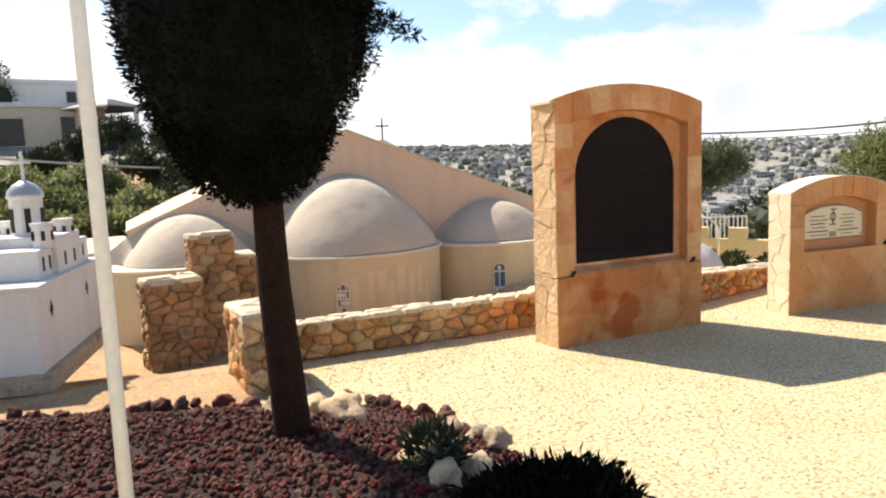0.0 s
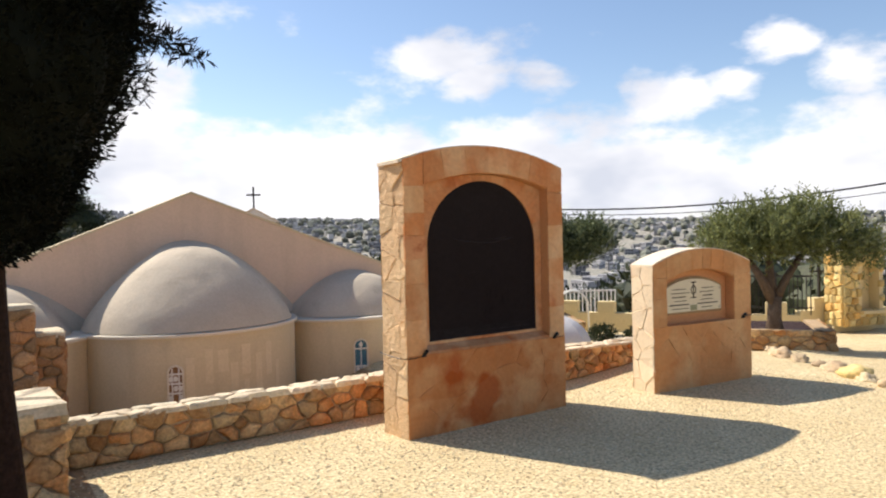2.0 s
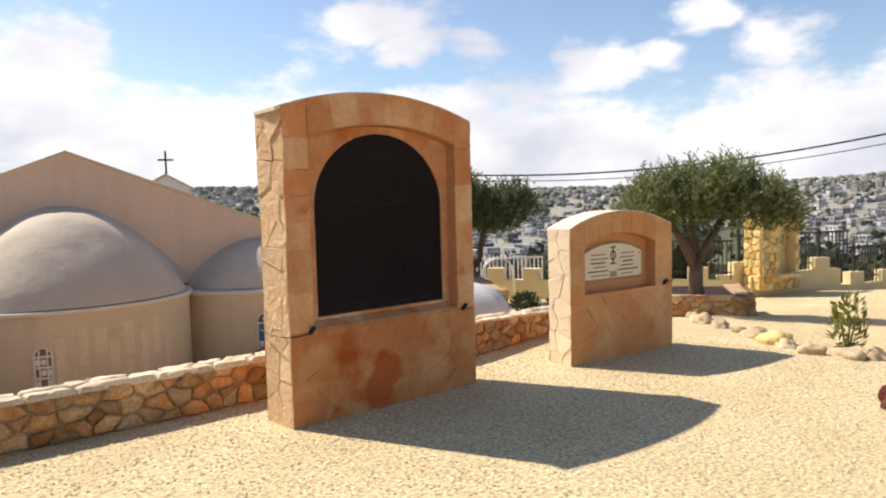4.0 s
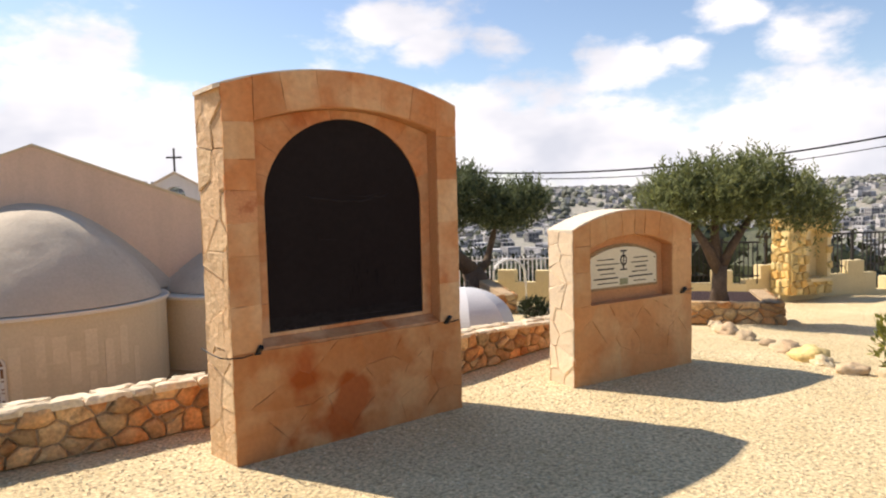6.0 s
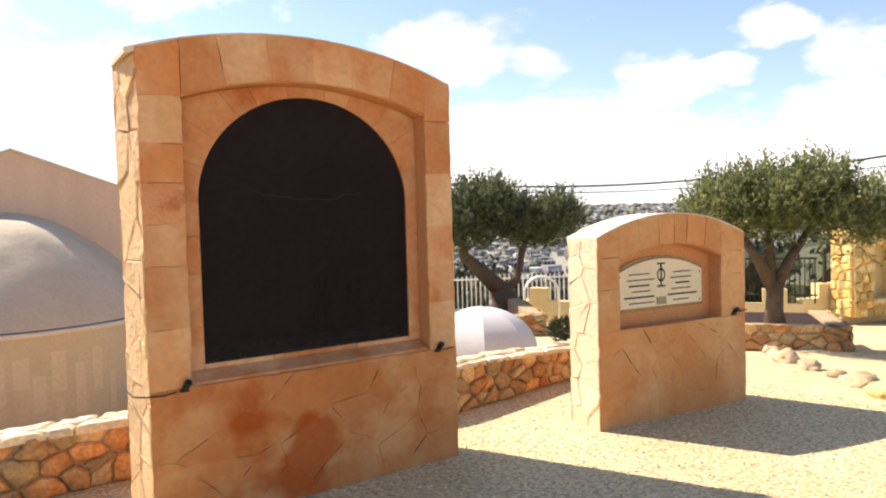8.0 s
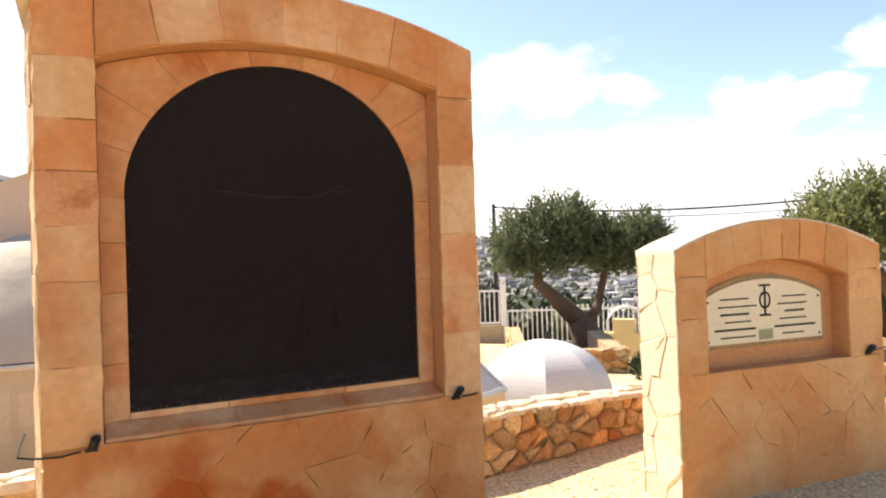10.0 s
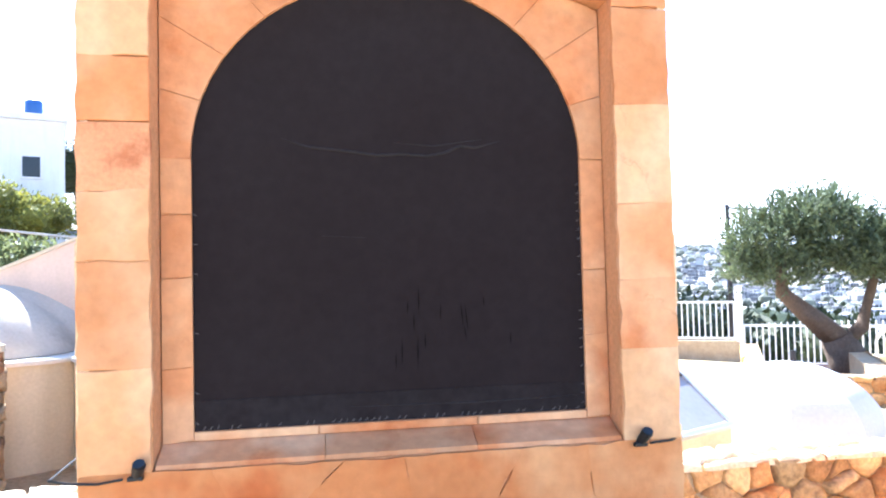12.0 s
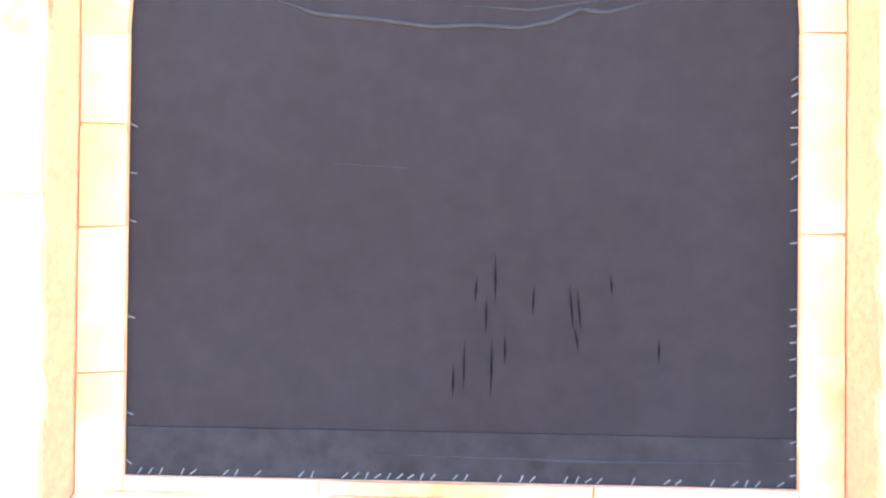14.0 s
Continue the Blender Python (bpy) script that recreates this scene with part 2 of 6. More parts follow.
M["pale_cable"] = material("pale_cable", (0.55, 0.50, 0.42), fine=40.0, bump=0.0)
M["cord"] = material("cord", (0.11, 0.095, 0.085), fine=40.0, bump=0.0)
M["slit"] = material("slit", (0.006, 0.005, 0.005), rough=1.0, fine=40.0, bump=0.0)
M["slit"].node_tree.nodes["Principled BSDF"].inputs["Specular IOR Level"].default_value = 0.0
M["rubble"] = material("rubble", (0.54, 0.345, 0.162), second=(0.41, 0.20, 0.072), scale=7.0, amount=0.85, fine=40.0, vary=0.26, bump=0.9, bump_scale=20.0,
                       per="object", per_amount=0.36, stain=(0.19, 0.12, 0.062), stain_scale=9.0, stain_at=0.58)
# red-brown pier stone, darkened below the rubble tone for the tree shade on it
M["pier_stone_shaded"] = material("pier_stone_shaded", (0.40, 0.255, 0.135), second=(0.27, 0.14, 0.06), scale=5.0, amount=0.8, fine=50.0, vary=0.22, bump=0.6, bump_scale=28.0, per="object", per_amount=0.3, stain=(0.15, 0.09, 0.05), stain_scale=7.0, stain_at=0.57)
M["wall_mortar"] = material("wall_mortar", (0.44, 0.315, 0.185), second=(0.31, 0.21, 0.12), scale=6.0, fine=60.0, vary=0.25, bump=0.8, bump_scale=30.0)
M["coping"] = material("coping", (0.66, 0.56, 0.40), second=(0.50, 0.40, 0.26), scale=4.0, fine=40.0, vary=0.16, bump=0.7, bump_scale=22.0, per="object", per_amount=0.15)
M["plaster"] = material("plaster", (0.60, 0.50, 0.335), second=(0.53, 0.44, 0.29), scale=1.2, amount=0.6, fine=35.0, vary=0.06, bump=0.15, bump_scale=25.0,
                        stain=(0.49, 0.41, 0.28), stain_scale=1.5, stain_at=0.60, streak=(0.45, 0.37, 0.24))
M["cornice"] = material("cornice", (0.66, 0.60, 0.49), second=(0.58, 0.51, 0.41), scale=3.0, fine=35.0, vary=0.06, bump=0.1, bump_scale=25.0)
M["plaster_pink"] = material("plaster_pink", (0.65, 0.485, 0.355), second=(0.59, 0.435, 0.315), scale=0.8, amount=0.6, fine=35.0, vary=0.05, bump=0.1, bump_scale=25.0, streak=(0.52, 0.39, 0.28))
M["dome_plaster"] = material("dome_plaster", (0.53, 0.455, 0.35), second=(0.45, 0.385, 0.295), scale=2.2, amount=0.8, fine=30.0, vary=0.06, bump=0.5, bump_scale=6.0,
                             stain=(0.37, 0.31, 0.235), stain_scale=1.8, stain_at=0.60)
M["white_paint"] = material("white_paint", (0.71, 0.695, 0.66), second=(0.64, 0.62, 0.575), scale=2.0, fine=40.0, vary=0.06, bump=0.10, bump_scale=30.0, streak=(0.60, 0.575, 0.53))
M["dome_white"] = material("dome_white", (0.53, 0.535, 0.545), second=(0.48, 0.485, 0.495), scale=2.0, fine=40.0, vary=0.05, bump=0.08, bump_scale=30.0)
M["white_metal"] = material("white_metal", (0.78, 0.78, 0.76), rough=0.45, second=(0.70, 0.69, 0.66), scale=6.0, fine=50.0, vary=0.05, bump=0.0)
M["yellow_wall"] = material("yellow_wall", (0.66, 0.54, 0.30), second=(0.60, 0.47, 0.25), scale=1.5, fine=30.0, vary=0.08, bump=0.15, bump_scale=25.0)
M["yellow_stone"] = material("yellow_stone", (0.62, 0.45, 0.18), second=(0.48, 0.32, 0.11), scale=3.0, fine=30.0, vary=0.2, bump=0.5, bump_scale=18.0, per="object", per_amount=0.3)
M["lava"] = material("lava", (0.115, 0.038, 0.024), second=(0.055, 0.021, 0.015), scale=8.0, fine=60.0, vary=0.3, bump=0.8, bump_scale=60.0, per="island", per_amount=0.5)
M["lava_soil"] = material("lava_soil", (0.034, 0.014, 0.011), second=(0.018, 0.008, 0.007), scale=12.0, fine=60.0, vary=0.4, bump=1.0, bump_scale=50.0)
M["field_rock"] = material("field_rock", (0.40, 0.31, 0.205), second=(0.22, 0.145, 0.09), scale=7.0, fine=50.0, vary=0.22, bump=0.9, bump_scale=24.0, per="object", per_amount=0.35,
                           stain=(0.14, 0.095, 0.06), stain_scale=8.0, stain_at=0.58)
M["lava_clod"] = material("lava_clod", (0.125, 0.045, 0.028), second=(0.06, 0.024, 0.017), scale=9.0, fine=60.0, vary=0.3, bump=0.9, bump_scale=50.0, per="object", per_amount=0.4,
                          stain=(0.24, 0.15, 0.10), stain_scale=9.0, stain_at=0.60)
M["field_stone"] = material("field_stone", (0.52, 0.41, 0.26), second=(0.36, 0.25, 0.14), scale=6.0, fine=40.0, vary=0.2, bump=0.8, bump_scale=22.0, per="object", per_amount=0.22)
M["pebble"] = material("pebble", (0.60, 0.49, 0.31), second=(0.46, 0.36, 0.22), scale=30.0, fine=90.0, vary=0.2, bump=0.0, per="island", per_amount=0.35)
M["bark"] = material("bark", (0.13, 0.09, 0.06), second=(0.07, 0.047, 0.032), scale=12.0, fine=50.0, vary=0.3, bump=1.0, bump_scale=30.0)
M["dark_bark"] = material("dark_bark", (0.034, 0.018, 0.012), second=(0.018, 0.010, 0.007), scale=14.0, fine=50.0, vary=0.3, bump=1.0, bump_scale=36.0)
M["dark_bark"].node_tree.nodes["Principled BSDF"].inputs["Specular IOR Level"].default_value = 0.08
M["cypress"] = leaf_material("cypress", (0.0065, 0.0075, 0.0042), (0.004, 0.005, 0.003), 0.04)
# olive leaf darkened for the shadowed side of the leaning tree
M["olive_shaded"] = leaf_material("olive_shaded", (0.135, 0.165, 0.082), (0.07, 0.09, 0.044), 0.34)
M["olive_leaf"] = leaf_material("olive_leaf", (0.215, 0.24, 0.10), (0.11, 0.13, 0.052), 0.46)
M["green_leaf"] = leaf_material("green_leaf", (0.24, 0.235, 0.055), (0.13, 0.14, 0.035), 0.45)
M["dark_leaf"] = leaf_material("dark_leaf", (0.045, 0.055, 0.022), (0.022, 0.03, 0.014), 0.12)
M["black_metal"] = material("black_metal", (0.012, 0.012, 0.013), rough=0.45, fine=40.0, bump=0.0)
M["iron"] = material("iron", (0.03, 0.027, 0.024), rough=0.55, fine=40.0, bump=0.0)
M["ink"] = material("ink", (0.05, 0.04, 0.035), fine=60.0, bump=0.0)
M["plaque"] = material("plaque", (0.71, 0.62, 0.44), rough=0.4, second=(0.64, 0.54, 0.36), scale=5.0, fine=50.0, vary=0.04, bump=0.03, bump_scale=40.0)
M["plaque_edge"] = material("plaque_edge", (0.36, 0.24, 0.12), fine=120.0, vary=0.4, bump=0.3, bump_scale=120.0)
M["brass_patch"] = material("brass_patch", (0.30, 0.29, 0.16), rough=0.4, fine=50.0, bump=0.0)
M["glass_dark"] = material("glass_dark", (0.015, 0.018, 0.02), rough=0.12, fine=20.0, bump=0.0)
M["glass_amber"] = material("glass_amber", (0.26, 0.14, 0.07), rough=0.2, second=(0.10, 0.06, 0.04), scale=18.0, fine=20.0, bump=0.0)
M["glass_blue"] = material("glass_blue", (0.03, 0.15, 0.23), rough=0.15, second=(0.02, 0.05, 0.08), scale=14.0, fine=20.0, bump=0.0)
M["tin"] = material("tin", (0.42, 0.45, 0.46), rough=0.35, second=(0.36, 0.38, 0.40), scale=3.0, fine=30.0, vary=0.05, bump=0.05, bump_scale=6.0, metal=0.3)
M["tank_blue"] = material("tank_blue", (0.05, 0.12, 0.30), rough=0.5, fine=20.0, bump=0.0)
M["house_wall"] = material("house_wall", (0.64, 0.54, 0.41), second=(0.55, 0.45, 0.33), scale=0.5, fine=8.0, vary=0.08, bump=0.1, bump_scale=8.0)
M["town"] = material("town", (0.40, 0.388, 0.38), second=(0.26, 0.255, 0.255), scale=0.02, fine=0.4, vary=0.15, bump=0.0, per="island", per_amount=0.5)
M["town_window"] = material("town_window", (0.05, 0.055, 0.065), fine=0.4, bump=0.0)
# foliage grey-green made paler so that distance haze sits in the colour
M["far_leaf_hazy"] = material("far_leaf_hazy", (0.165, 0.17, 0.135), second=(0.12, 0.13, 0.10), scale=0.1, fine=2.0, vary=0.3, bump=0.0, per="island", per_amount=0.4)


# ---------------------------------------------------------------- building helpers
def mesh_of(name, verts, faces, mat, smooth=False):
    me = bpy.data.meshes.new(name)
    me.from_pydata([tuple(v) for v in verts], [], faces)
    me.materials.append(mat)
    if smooth:
        me.polygons.foreach_set("use_smooth", [True] * len(me.polygons))
    me.update()
    return me


def obj(name, me, parent=None, label="", category="", group="", kind=""):
    ob = new(name, me)
    if parent is not None:
        ob.parent = parent
    return tagged(ob, label, category, group, kind)


def thing(name, at, label, category, group="", turn=0.0, kind=""):
    ob = new(name)
    ob.matrix_basis = pose(at[0], at[1], at[2], 0, 0, turn)
    ob.empty_display_size = 0.1
    return tagged(ob, label, category, group, kind)


def part(name, bm, mat, parent, label="", smooth=False):
    """One mesh object from a bmesh, under a thing or a part."""
    me = bpy.data.meshes.new(name)
    bmesh.ops.recalc_face_normals(bm, faces=bm.faces)
    bm.to_mesh(me)
    bm.free()
    me.materials.append(mat)
    if smooth:
        me.polygons.foreach_set("use_smooth", [True] * len(me.polygons))
    return obj(name, me, parent, label)


def box(bm, x0, y0, z0, x1, y1, z1, bevel=0.0):
    vs = [bm.verts.new(p) for p in ((x0, y0, z0), (x1, y0, z0), (x1, y1, z0), (x0, y1, z0), (x0, y0, z1), (x1, y0, z1), (x1, y1, z1), (x0, y1, z1))]
    fs = [bm.faces.new([vs[i] for i in f]) for f in ((0, 3, 2, 1), (4, 5, 6, 7), (0, 1, 5, 4), (1, 2, 6, 5), (2, 3, 7, 6), (3, 0, 4, 7))]
    if bevel:
        es = list({e for f in fs for e in f.edges})
        bmesh.ops.bevel(bm, geom=es, offset=bevel, segments=2, affect="EDGES", profile=0.6)
    return bm


def tube(bm, pts, radii, sides=10, cap=True):
    """A tube along points with a radius at each."""
    rings = []
    for i, p in enumerate(pts):
        p = Vector(p)
        a = Vector(pts[max(i - 1, 0)])
        b = Vector(pts[min(i + 1, len(pts) - 1)])
        d = (b - a).normalized()
        side = d.cross(Vector((0.31, 0.17, 0.93)) if abs(d.z) < 0.9 else Vector((1, 0.1, 0))).normalized()
        up = side.cross(d)
        rings.append([bm.verts.new(p + (side * math.cos(2 * math.pi * k / sides) + up * math.sin(2 * math.pi * k / sides)) * radii[i]) for k in range(sides)])
    for r0, r1 in zip(rings, rings[1:]):
        for k in range(sides):
            bm.faces.new((r0[k], r0[(k + 1) % sides], r1[(k + 1) % sides], r1[k]))
    if cap:
        bm.faces.new(rings[0][::-1])
        bm.faces.new(rings[-1])
    return bm


def lathe(bm, profile, cx=0.0, cy=0.0, sides=24, a0=0.0, a1=360.0, sx=1.0, sy=1.0):
    """Turns (radius, z) pairs round the upright axis."""
    full = abs(a1 - a0 - 360) < 1e-6
    count = sides if full else sides + 1
    rows = []
    for r, z in profile:
        if r < 1e-6:
            rows.append([bm.verts.new((cx, cy, z))])
        else:
            rows.append([bm.verts.new((cx + sx * r * math.cos(radians(a0 + (a1 - a0) * k / sides)), cy + sy * r * math.sin(radians(a0 + (a1 - a0) * k / sides)), z)) for k in range(count)])
    for ra, rb in zip(rows, rows[1:]):
        for k in range(sides):
            j = (k + 1) % count
            if len(ra) == 1:
                bm.faces.new((ra[0], rb[j], rb[k]))
            elif len(rb) == 1:
                bm.faces.new((ra[k], ra[j], rb[0]))
            else:
                bm.faces.new((ra[k], ra[j], rb[j], rb[k]))
    return bm


def clip(poly, a, b, c):
    """The part of a polygon where a*x + b*y <= c."""
    res = []
    for i, p in enumerate(poly):
        q = poly[(i + 1) % len(poly)]
        dp, dq = a * p[0] + b * p[1] - c, a * q[0] + b * q[1] - c
        if dp <= 0:
            res.append(p)
        if dp * dq < 0:
            t = dp / (dp - dq)
            res.append((p[0] + t * (q[0] - p[0]), p[1] + t * (q[1] - p[1])))
    return res


def cells(x0, y0, x1, y1, size_x, size_y, rng, jitter=0.38):
    """Irregular polygons that fill a rectangle, like fitted stones."""
    nx, ny = max(1, round((x1 - x0) / size_x)), max(1, round((y1 - y0) / size_y))
    seeds = []
    for j in range(ny):
        for i in range(nx):
            seeds.append((x0 + (i + 0.5 + (0.25 if j % 2 else -0.25) + rng.uniform(-jitter, jitter)) * (x1 - x0) / nx,
                          y0 + (j + 0.5 + rng.uniform(-jitter, jitter) * 0.8) * (y1 - y0) / ny))
    k = size_x / size_y
    res = []
    for i, s in enumerate(seeds):
        poly = [(x0, y0), (x1, y0), (x1, y1), (x0, y1)]
        for j, o in enumerate(seeds):
            if i == j or abs(o[0] - s[0]) > 3.2 * size_x or abs(o[1] - s[1]) > 3.2 * size_y:
                continue
            dx, dy = o[0] - s[0], (o[1] - s[1]) * k
            mx, my = (o[0] + s[0]) / 2, (o[1] + s[1]) / 2
            poly = clip(poly, dx, dy * k, dx * mx + dy * k * my)
            if len(poly) < 3:
                break
        if len(poly) >= 3:
            res.append(poly)
    return res


def inset(poly, gap):
    """Shrinks a convex polygon by a gap on each side."""
    area = sum(p[0] * q[1] - q[0] * p[1] for p, q in zip(poly, poly[1:] + poly[:1]))
    if area < 0:
        poly = poly[::-1]
    res = list(poly)
    for p, q in zip(poly, poly[1:] + poly[:1]):
        dx, dy = q[0] - p[0], q[1] - p[1]
        length = math.hypot(dx, dy)
        if length < 1e-5:
            continue
        a, b = dy / length, -dx / length
        res = clip(res, a, b, a * p[0] + b * p[1] - gap)
        if len(res) < 3:
            return []
    out = []
    for p in res:
        if not out or math.hypot(p[0] - out[-1][0], p[1] - out[-1][1]) > 0.002:
            out.append(p)
    return out if len(out) >= 3 else []


def slab(poly, place, depth, round_off=0.3, bulge=0.0, rng=None):
    """Vertices and faces of one stone: a polygon raised by depth over a surface. place(u, v, w) gives the point w above the surface."""
    n = len(poly)
    cu, cv = sum(p[0] for p in poly) / n, sum(p[1] for p in poly) / n
    verts, faces = [], []
    levels = ((1.0, -0.01), (1.0, depth * 0.45), (1.0 - round_off * 0.25, depth * 0.82), (1.0 - round_off * 0.8, depth * (1 + bulge * 0.3)), (1.0 - round_off * 1.6, depth * (1 + bulge * 0.8)))
    for f, w in levels:
        for p in poly:
            j = rng.uniform(-0.22, 0.22) * depth if rng and w > 0 else 0.0
            s = f * (1 + (rng.uniform(-0.05, 0.05) if rng and w > 0 else 0.0))
            verts.append(place(cu + (p[0] - cu) * s, cv + (p[1] - cv) * s, w + j))
    verts.append(place(cu, cv, depth * (1 + bulge)))
    for k in range(len(levels) - 1):
        for i in range(n):
            j = (i + 1) % n
            faces.append((k * n + i, k * n + j, (k + 1) * n + j, (k + 1) * n + i))
    top = (len(levels) - 1) * n
    for i in range(n):
        faces.append((top + i, top + (i + 1) % n, len(verts) - 1))
    return verts, faces


def flat_slab(poly, place, depth, edge=0.006):
    """A dressed block: flat face with a small chamfer."""
    n = len(poly)
    small = inset(poly, edge)
    if len(small) != n:
        cu, cv = sum(p[0] for p in poly) / n, sum(p[1] for p in poly) / n
        small = [(cu + (p[0] - cu) * 0.975, cv + (p[1] - cv) * 0.975) for p in poly]
    else:
        best = min(range(n), key=lambda s: sum((small[(i + s) % n][0] - poly[i][0]) ** 2 + (small[(i + s) % n][1] - poly[i][1]) ** 2 for i in range(n)))
        small = [small[(i + best) % n] for i in range(n)]
    verts = [place(p[0], p[1], -0.006) for p in poly] + [place(p[0], p[1], depth - edge * 0.7) for p in poly] + [place(p[0], p[1], depth) for p in small]
    faces = []
    for k in range(2):
        for i in range(n):
            j = (i + 1) % n
            faces.append((k * n + i, k * n + j, (k + 1) * n + j, (k + 1) * n + i))
    faces.append(tuple(range(2 * n, 3 * n)))
    return verts, faces


def wobble(poly, rng, step=0.07, amount=0.0022):
    """Breaks straight edges into a slightly uneven line."""
    res = []
    for p, q in zip(poly, poly[1:] + poly[:1]):
        length = math.hypot(q[0] - p[0], q[1] - p[1])
        k = max(1, min(6, int(length / step)))
        for i in range(k):
            t = i / k
            j = rng.uniform(-amount, amount) if i else 0.0
            res.append((p[0] + (q[0] - p[0]) * t - (q[1] - p[1]) / (length + 1e-9) * j, p[1] + (q[1] - p[1]) * t + (q[0] - p[0]) / (length + 1e-9) * j))
    return res


def rock_mesh(name, rx, ry, rz, mat, seed, sub=3):
    bm = bmesh.new()
    bmesh.ops.create_icosphere(bm, subdivisions=sub, radius=1.0)
    for v in bm.verts:
        d = v.co.normalized()
        k = 1.0 + 0.5 * noise.noise(d * 1.3 + Vector((seed * 3.7, seed, 0))) + 0.26 * noise.noise(d * 3.4 + Vector((0, seed * 2.1, seed))) + 0.09 * noise.noise(d * 9.0 + Vector((seed, 0, seed)))
        v.co = Vector((d.x * rx, d.y * ry, d.z * rz)) * k
    me = bpy.data.meshes.new(name)
    bm.to_mesh(me)
    bm.free()
    me.materials.append(mat)
    me.polygons.foreach_set("use_smooth", [sub > 2] * len(me.polygons))
    return me


def leaves(clumps, count, length, width, rng, out=0.6, up=0.25, shell=0.55, fuzz=0.08):
    """Small folded leaves spread through ellipsoid clumps (centre, radii)."""
    weight = np.array([c[1][0] * c[1][1] + c[1][2] * c[1][0] for c in clumps])
    pick = rng.choice(len(clumps), count, p=weight / weight.sum())
    d = rng.normal(size=(count, 3))
    d /= np.linalg.norm(d, axis=1)[:, None]
    r = shell + (1 - shell) * rng.random(count) ** 0.5
    r *= 1 + fuzz * rng.normal(size=count)
    cen = np.array([c[0] for c in clumps])[pick]
    rad = np.array([c[1] for c in clumps])[pick]
    p = cen + d * rad * r[:, None]
    axis = out * d + (1 - out) * rng.normal(size=(count, 3)) + np.array([0, 0, up])
    axis /= np.linalg.norm(axis, axis=1)[:, None]
    side = np.cross(axis, rng.normal(size=(count, 3)))
    side /= np.linalg.norm(side, axis=1)[:, None] + 1e-9
    nor = np.cross(axis, side)
    ln = length * (0.6 + 0.8 * rng.random(count))[:, None]
    wd = width * (0.6 + 0.8 * rng.random(count))[:, None]
    a, b = p, p + axis * ln
    c = p + axis * ln * 0.5 + side * wd + nor * wd * 0.3
    e = p + axis * ln * 0.5 - side * wd + nor * wd * 0.3
    v = np.stack([a, c, b, e], axis=1).reshape(-1, 3)
    return v


def leaf_mesh(name, v, mat, extra=None):
    n = len(v) // 4
    faces = [(4 * i, 4 * i + 1, 4 * i + 2, 4 * i + 3) for i in range(n)]
    verts = [tuple(q) for q in v]
    if extra:
        off = len(verts)
        verts += [tuple(q) for q in extra[0]]
        faces += [tuple(i + off for i in f) for f in extra[1]]
    return mesh_of(name, verts, faces, mat)


def smooth_step(a, b, v):
    t = min(max((v - a) / (b - a), 0.0), 1.0)
    return t * t * (3 - 2 * t)


def lin(v, table):
    for (a, fa), (b, fb) in zip(table, table[1:]):
        if v <= b:
            return fa + (fb - fa) * max(0.0, (v - a) / (b - a))
    return table[-1][1]


# ---------------------------------------------------------------- ground
RIM = [(-180, 0.5), (-60, 3.0), (0, 3.0), (14, 2.3), (20, 1.9), (30, 1.6), (47, 1.1), (60, 1.0), (70, 1.1), (80, 1.8), (110, 1.5), (180, 0.5)]


def ground_z(x, y):
    z = -0.085 * (min(max(x, 4.5), 12.0) - 4.5)
    left = smooth_step(-2.2, -2.6, x)
    drop_l = 0.5 * smooth_step(0.9, 3.4, y)
    drop_m = 0.5 * smooth_step(1.15, 1.5, y)
    drop_r = 0.06 * smooth_step(1.15, 1.4, y) + 0.05 * max(0.0, min(y, 14) - 1.2)
    k = smooth_step(1.5, 2.3, x)
    z -= (left * drop_l + (1 - left) * drop_m) * (1 - k) + drop_r * k
    d = math.hypot(x, y)
    if d > 15:
        head = math.degrees(math.atan2(x, y))
        rim = math.tan(radians(lin(head, RIM)))
        down = lin(d, [(15, -0.9), (24, -2.0), (45, -5), (120, -17), (300, -34), (700, -22), (1000, 1000 * rim * 0.35), (1700, 1700 * rim), (2600, 2600 * rim * 0.8), (5000, 0)])
        upward = lin(d, [(15, -0.5), (20, 0.4), (30, 2.4), (45, 4.6), (80, 9.5), (250, 24), (700, 40), (5000, 60)])
        behind = lin(d, [(15, 0.0), (60, 0.5), (300, 2), (1700, 1700 * rim), (5000, 0)])
        side = smooth_step(8, -4, head) if head > -90 else 1.0
        far = down * (1 - side) + upward * side
        back = smooth_step(95, 125, abs(head))
        far = far * (1 - back) + behind * back
        inside = 1.0 if (-5.0 < x < 4.6 and 4 < y < 20) else 0.0
        if inside:
            far = min(far, -0.4)
        t = smooth_step(15, 20, d)
        z = z * (1 - t) + far * t
    return z


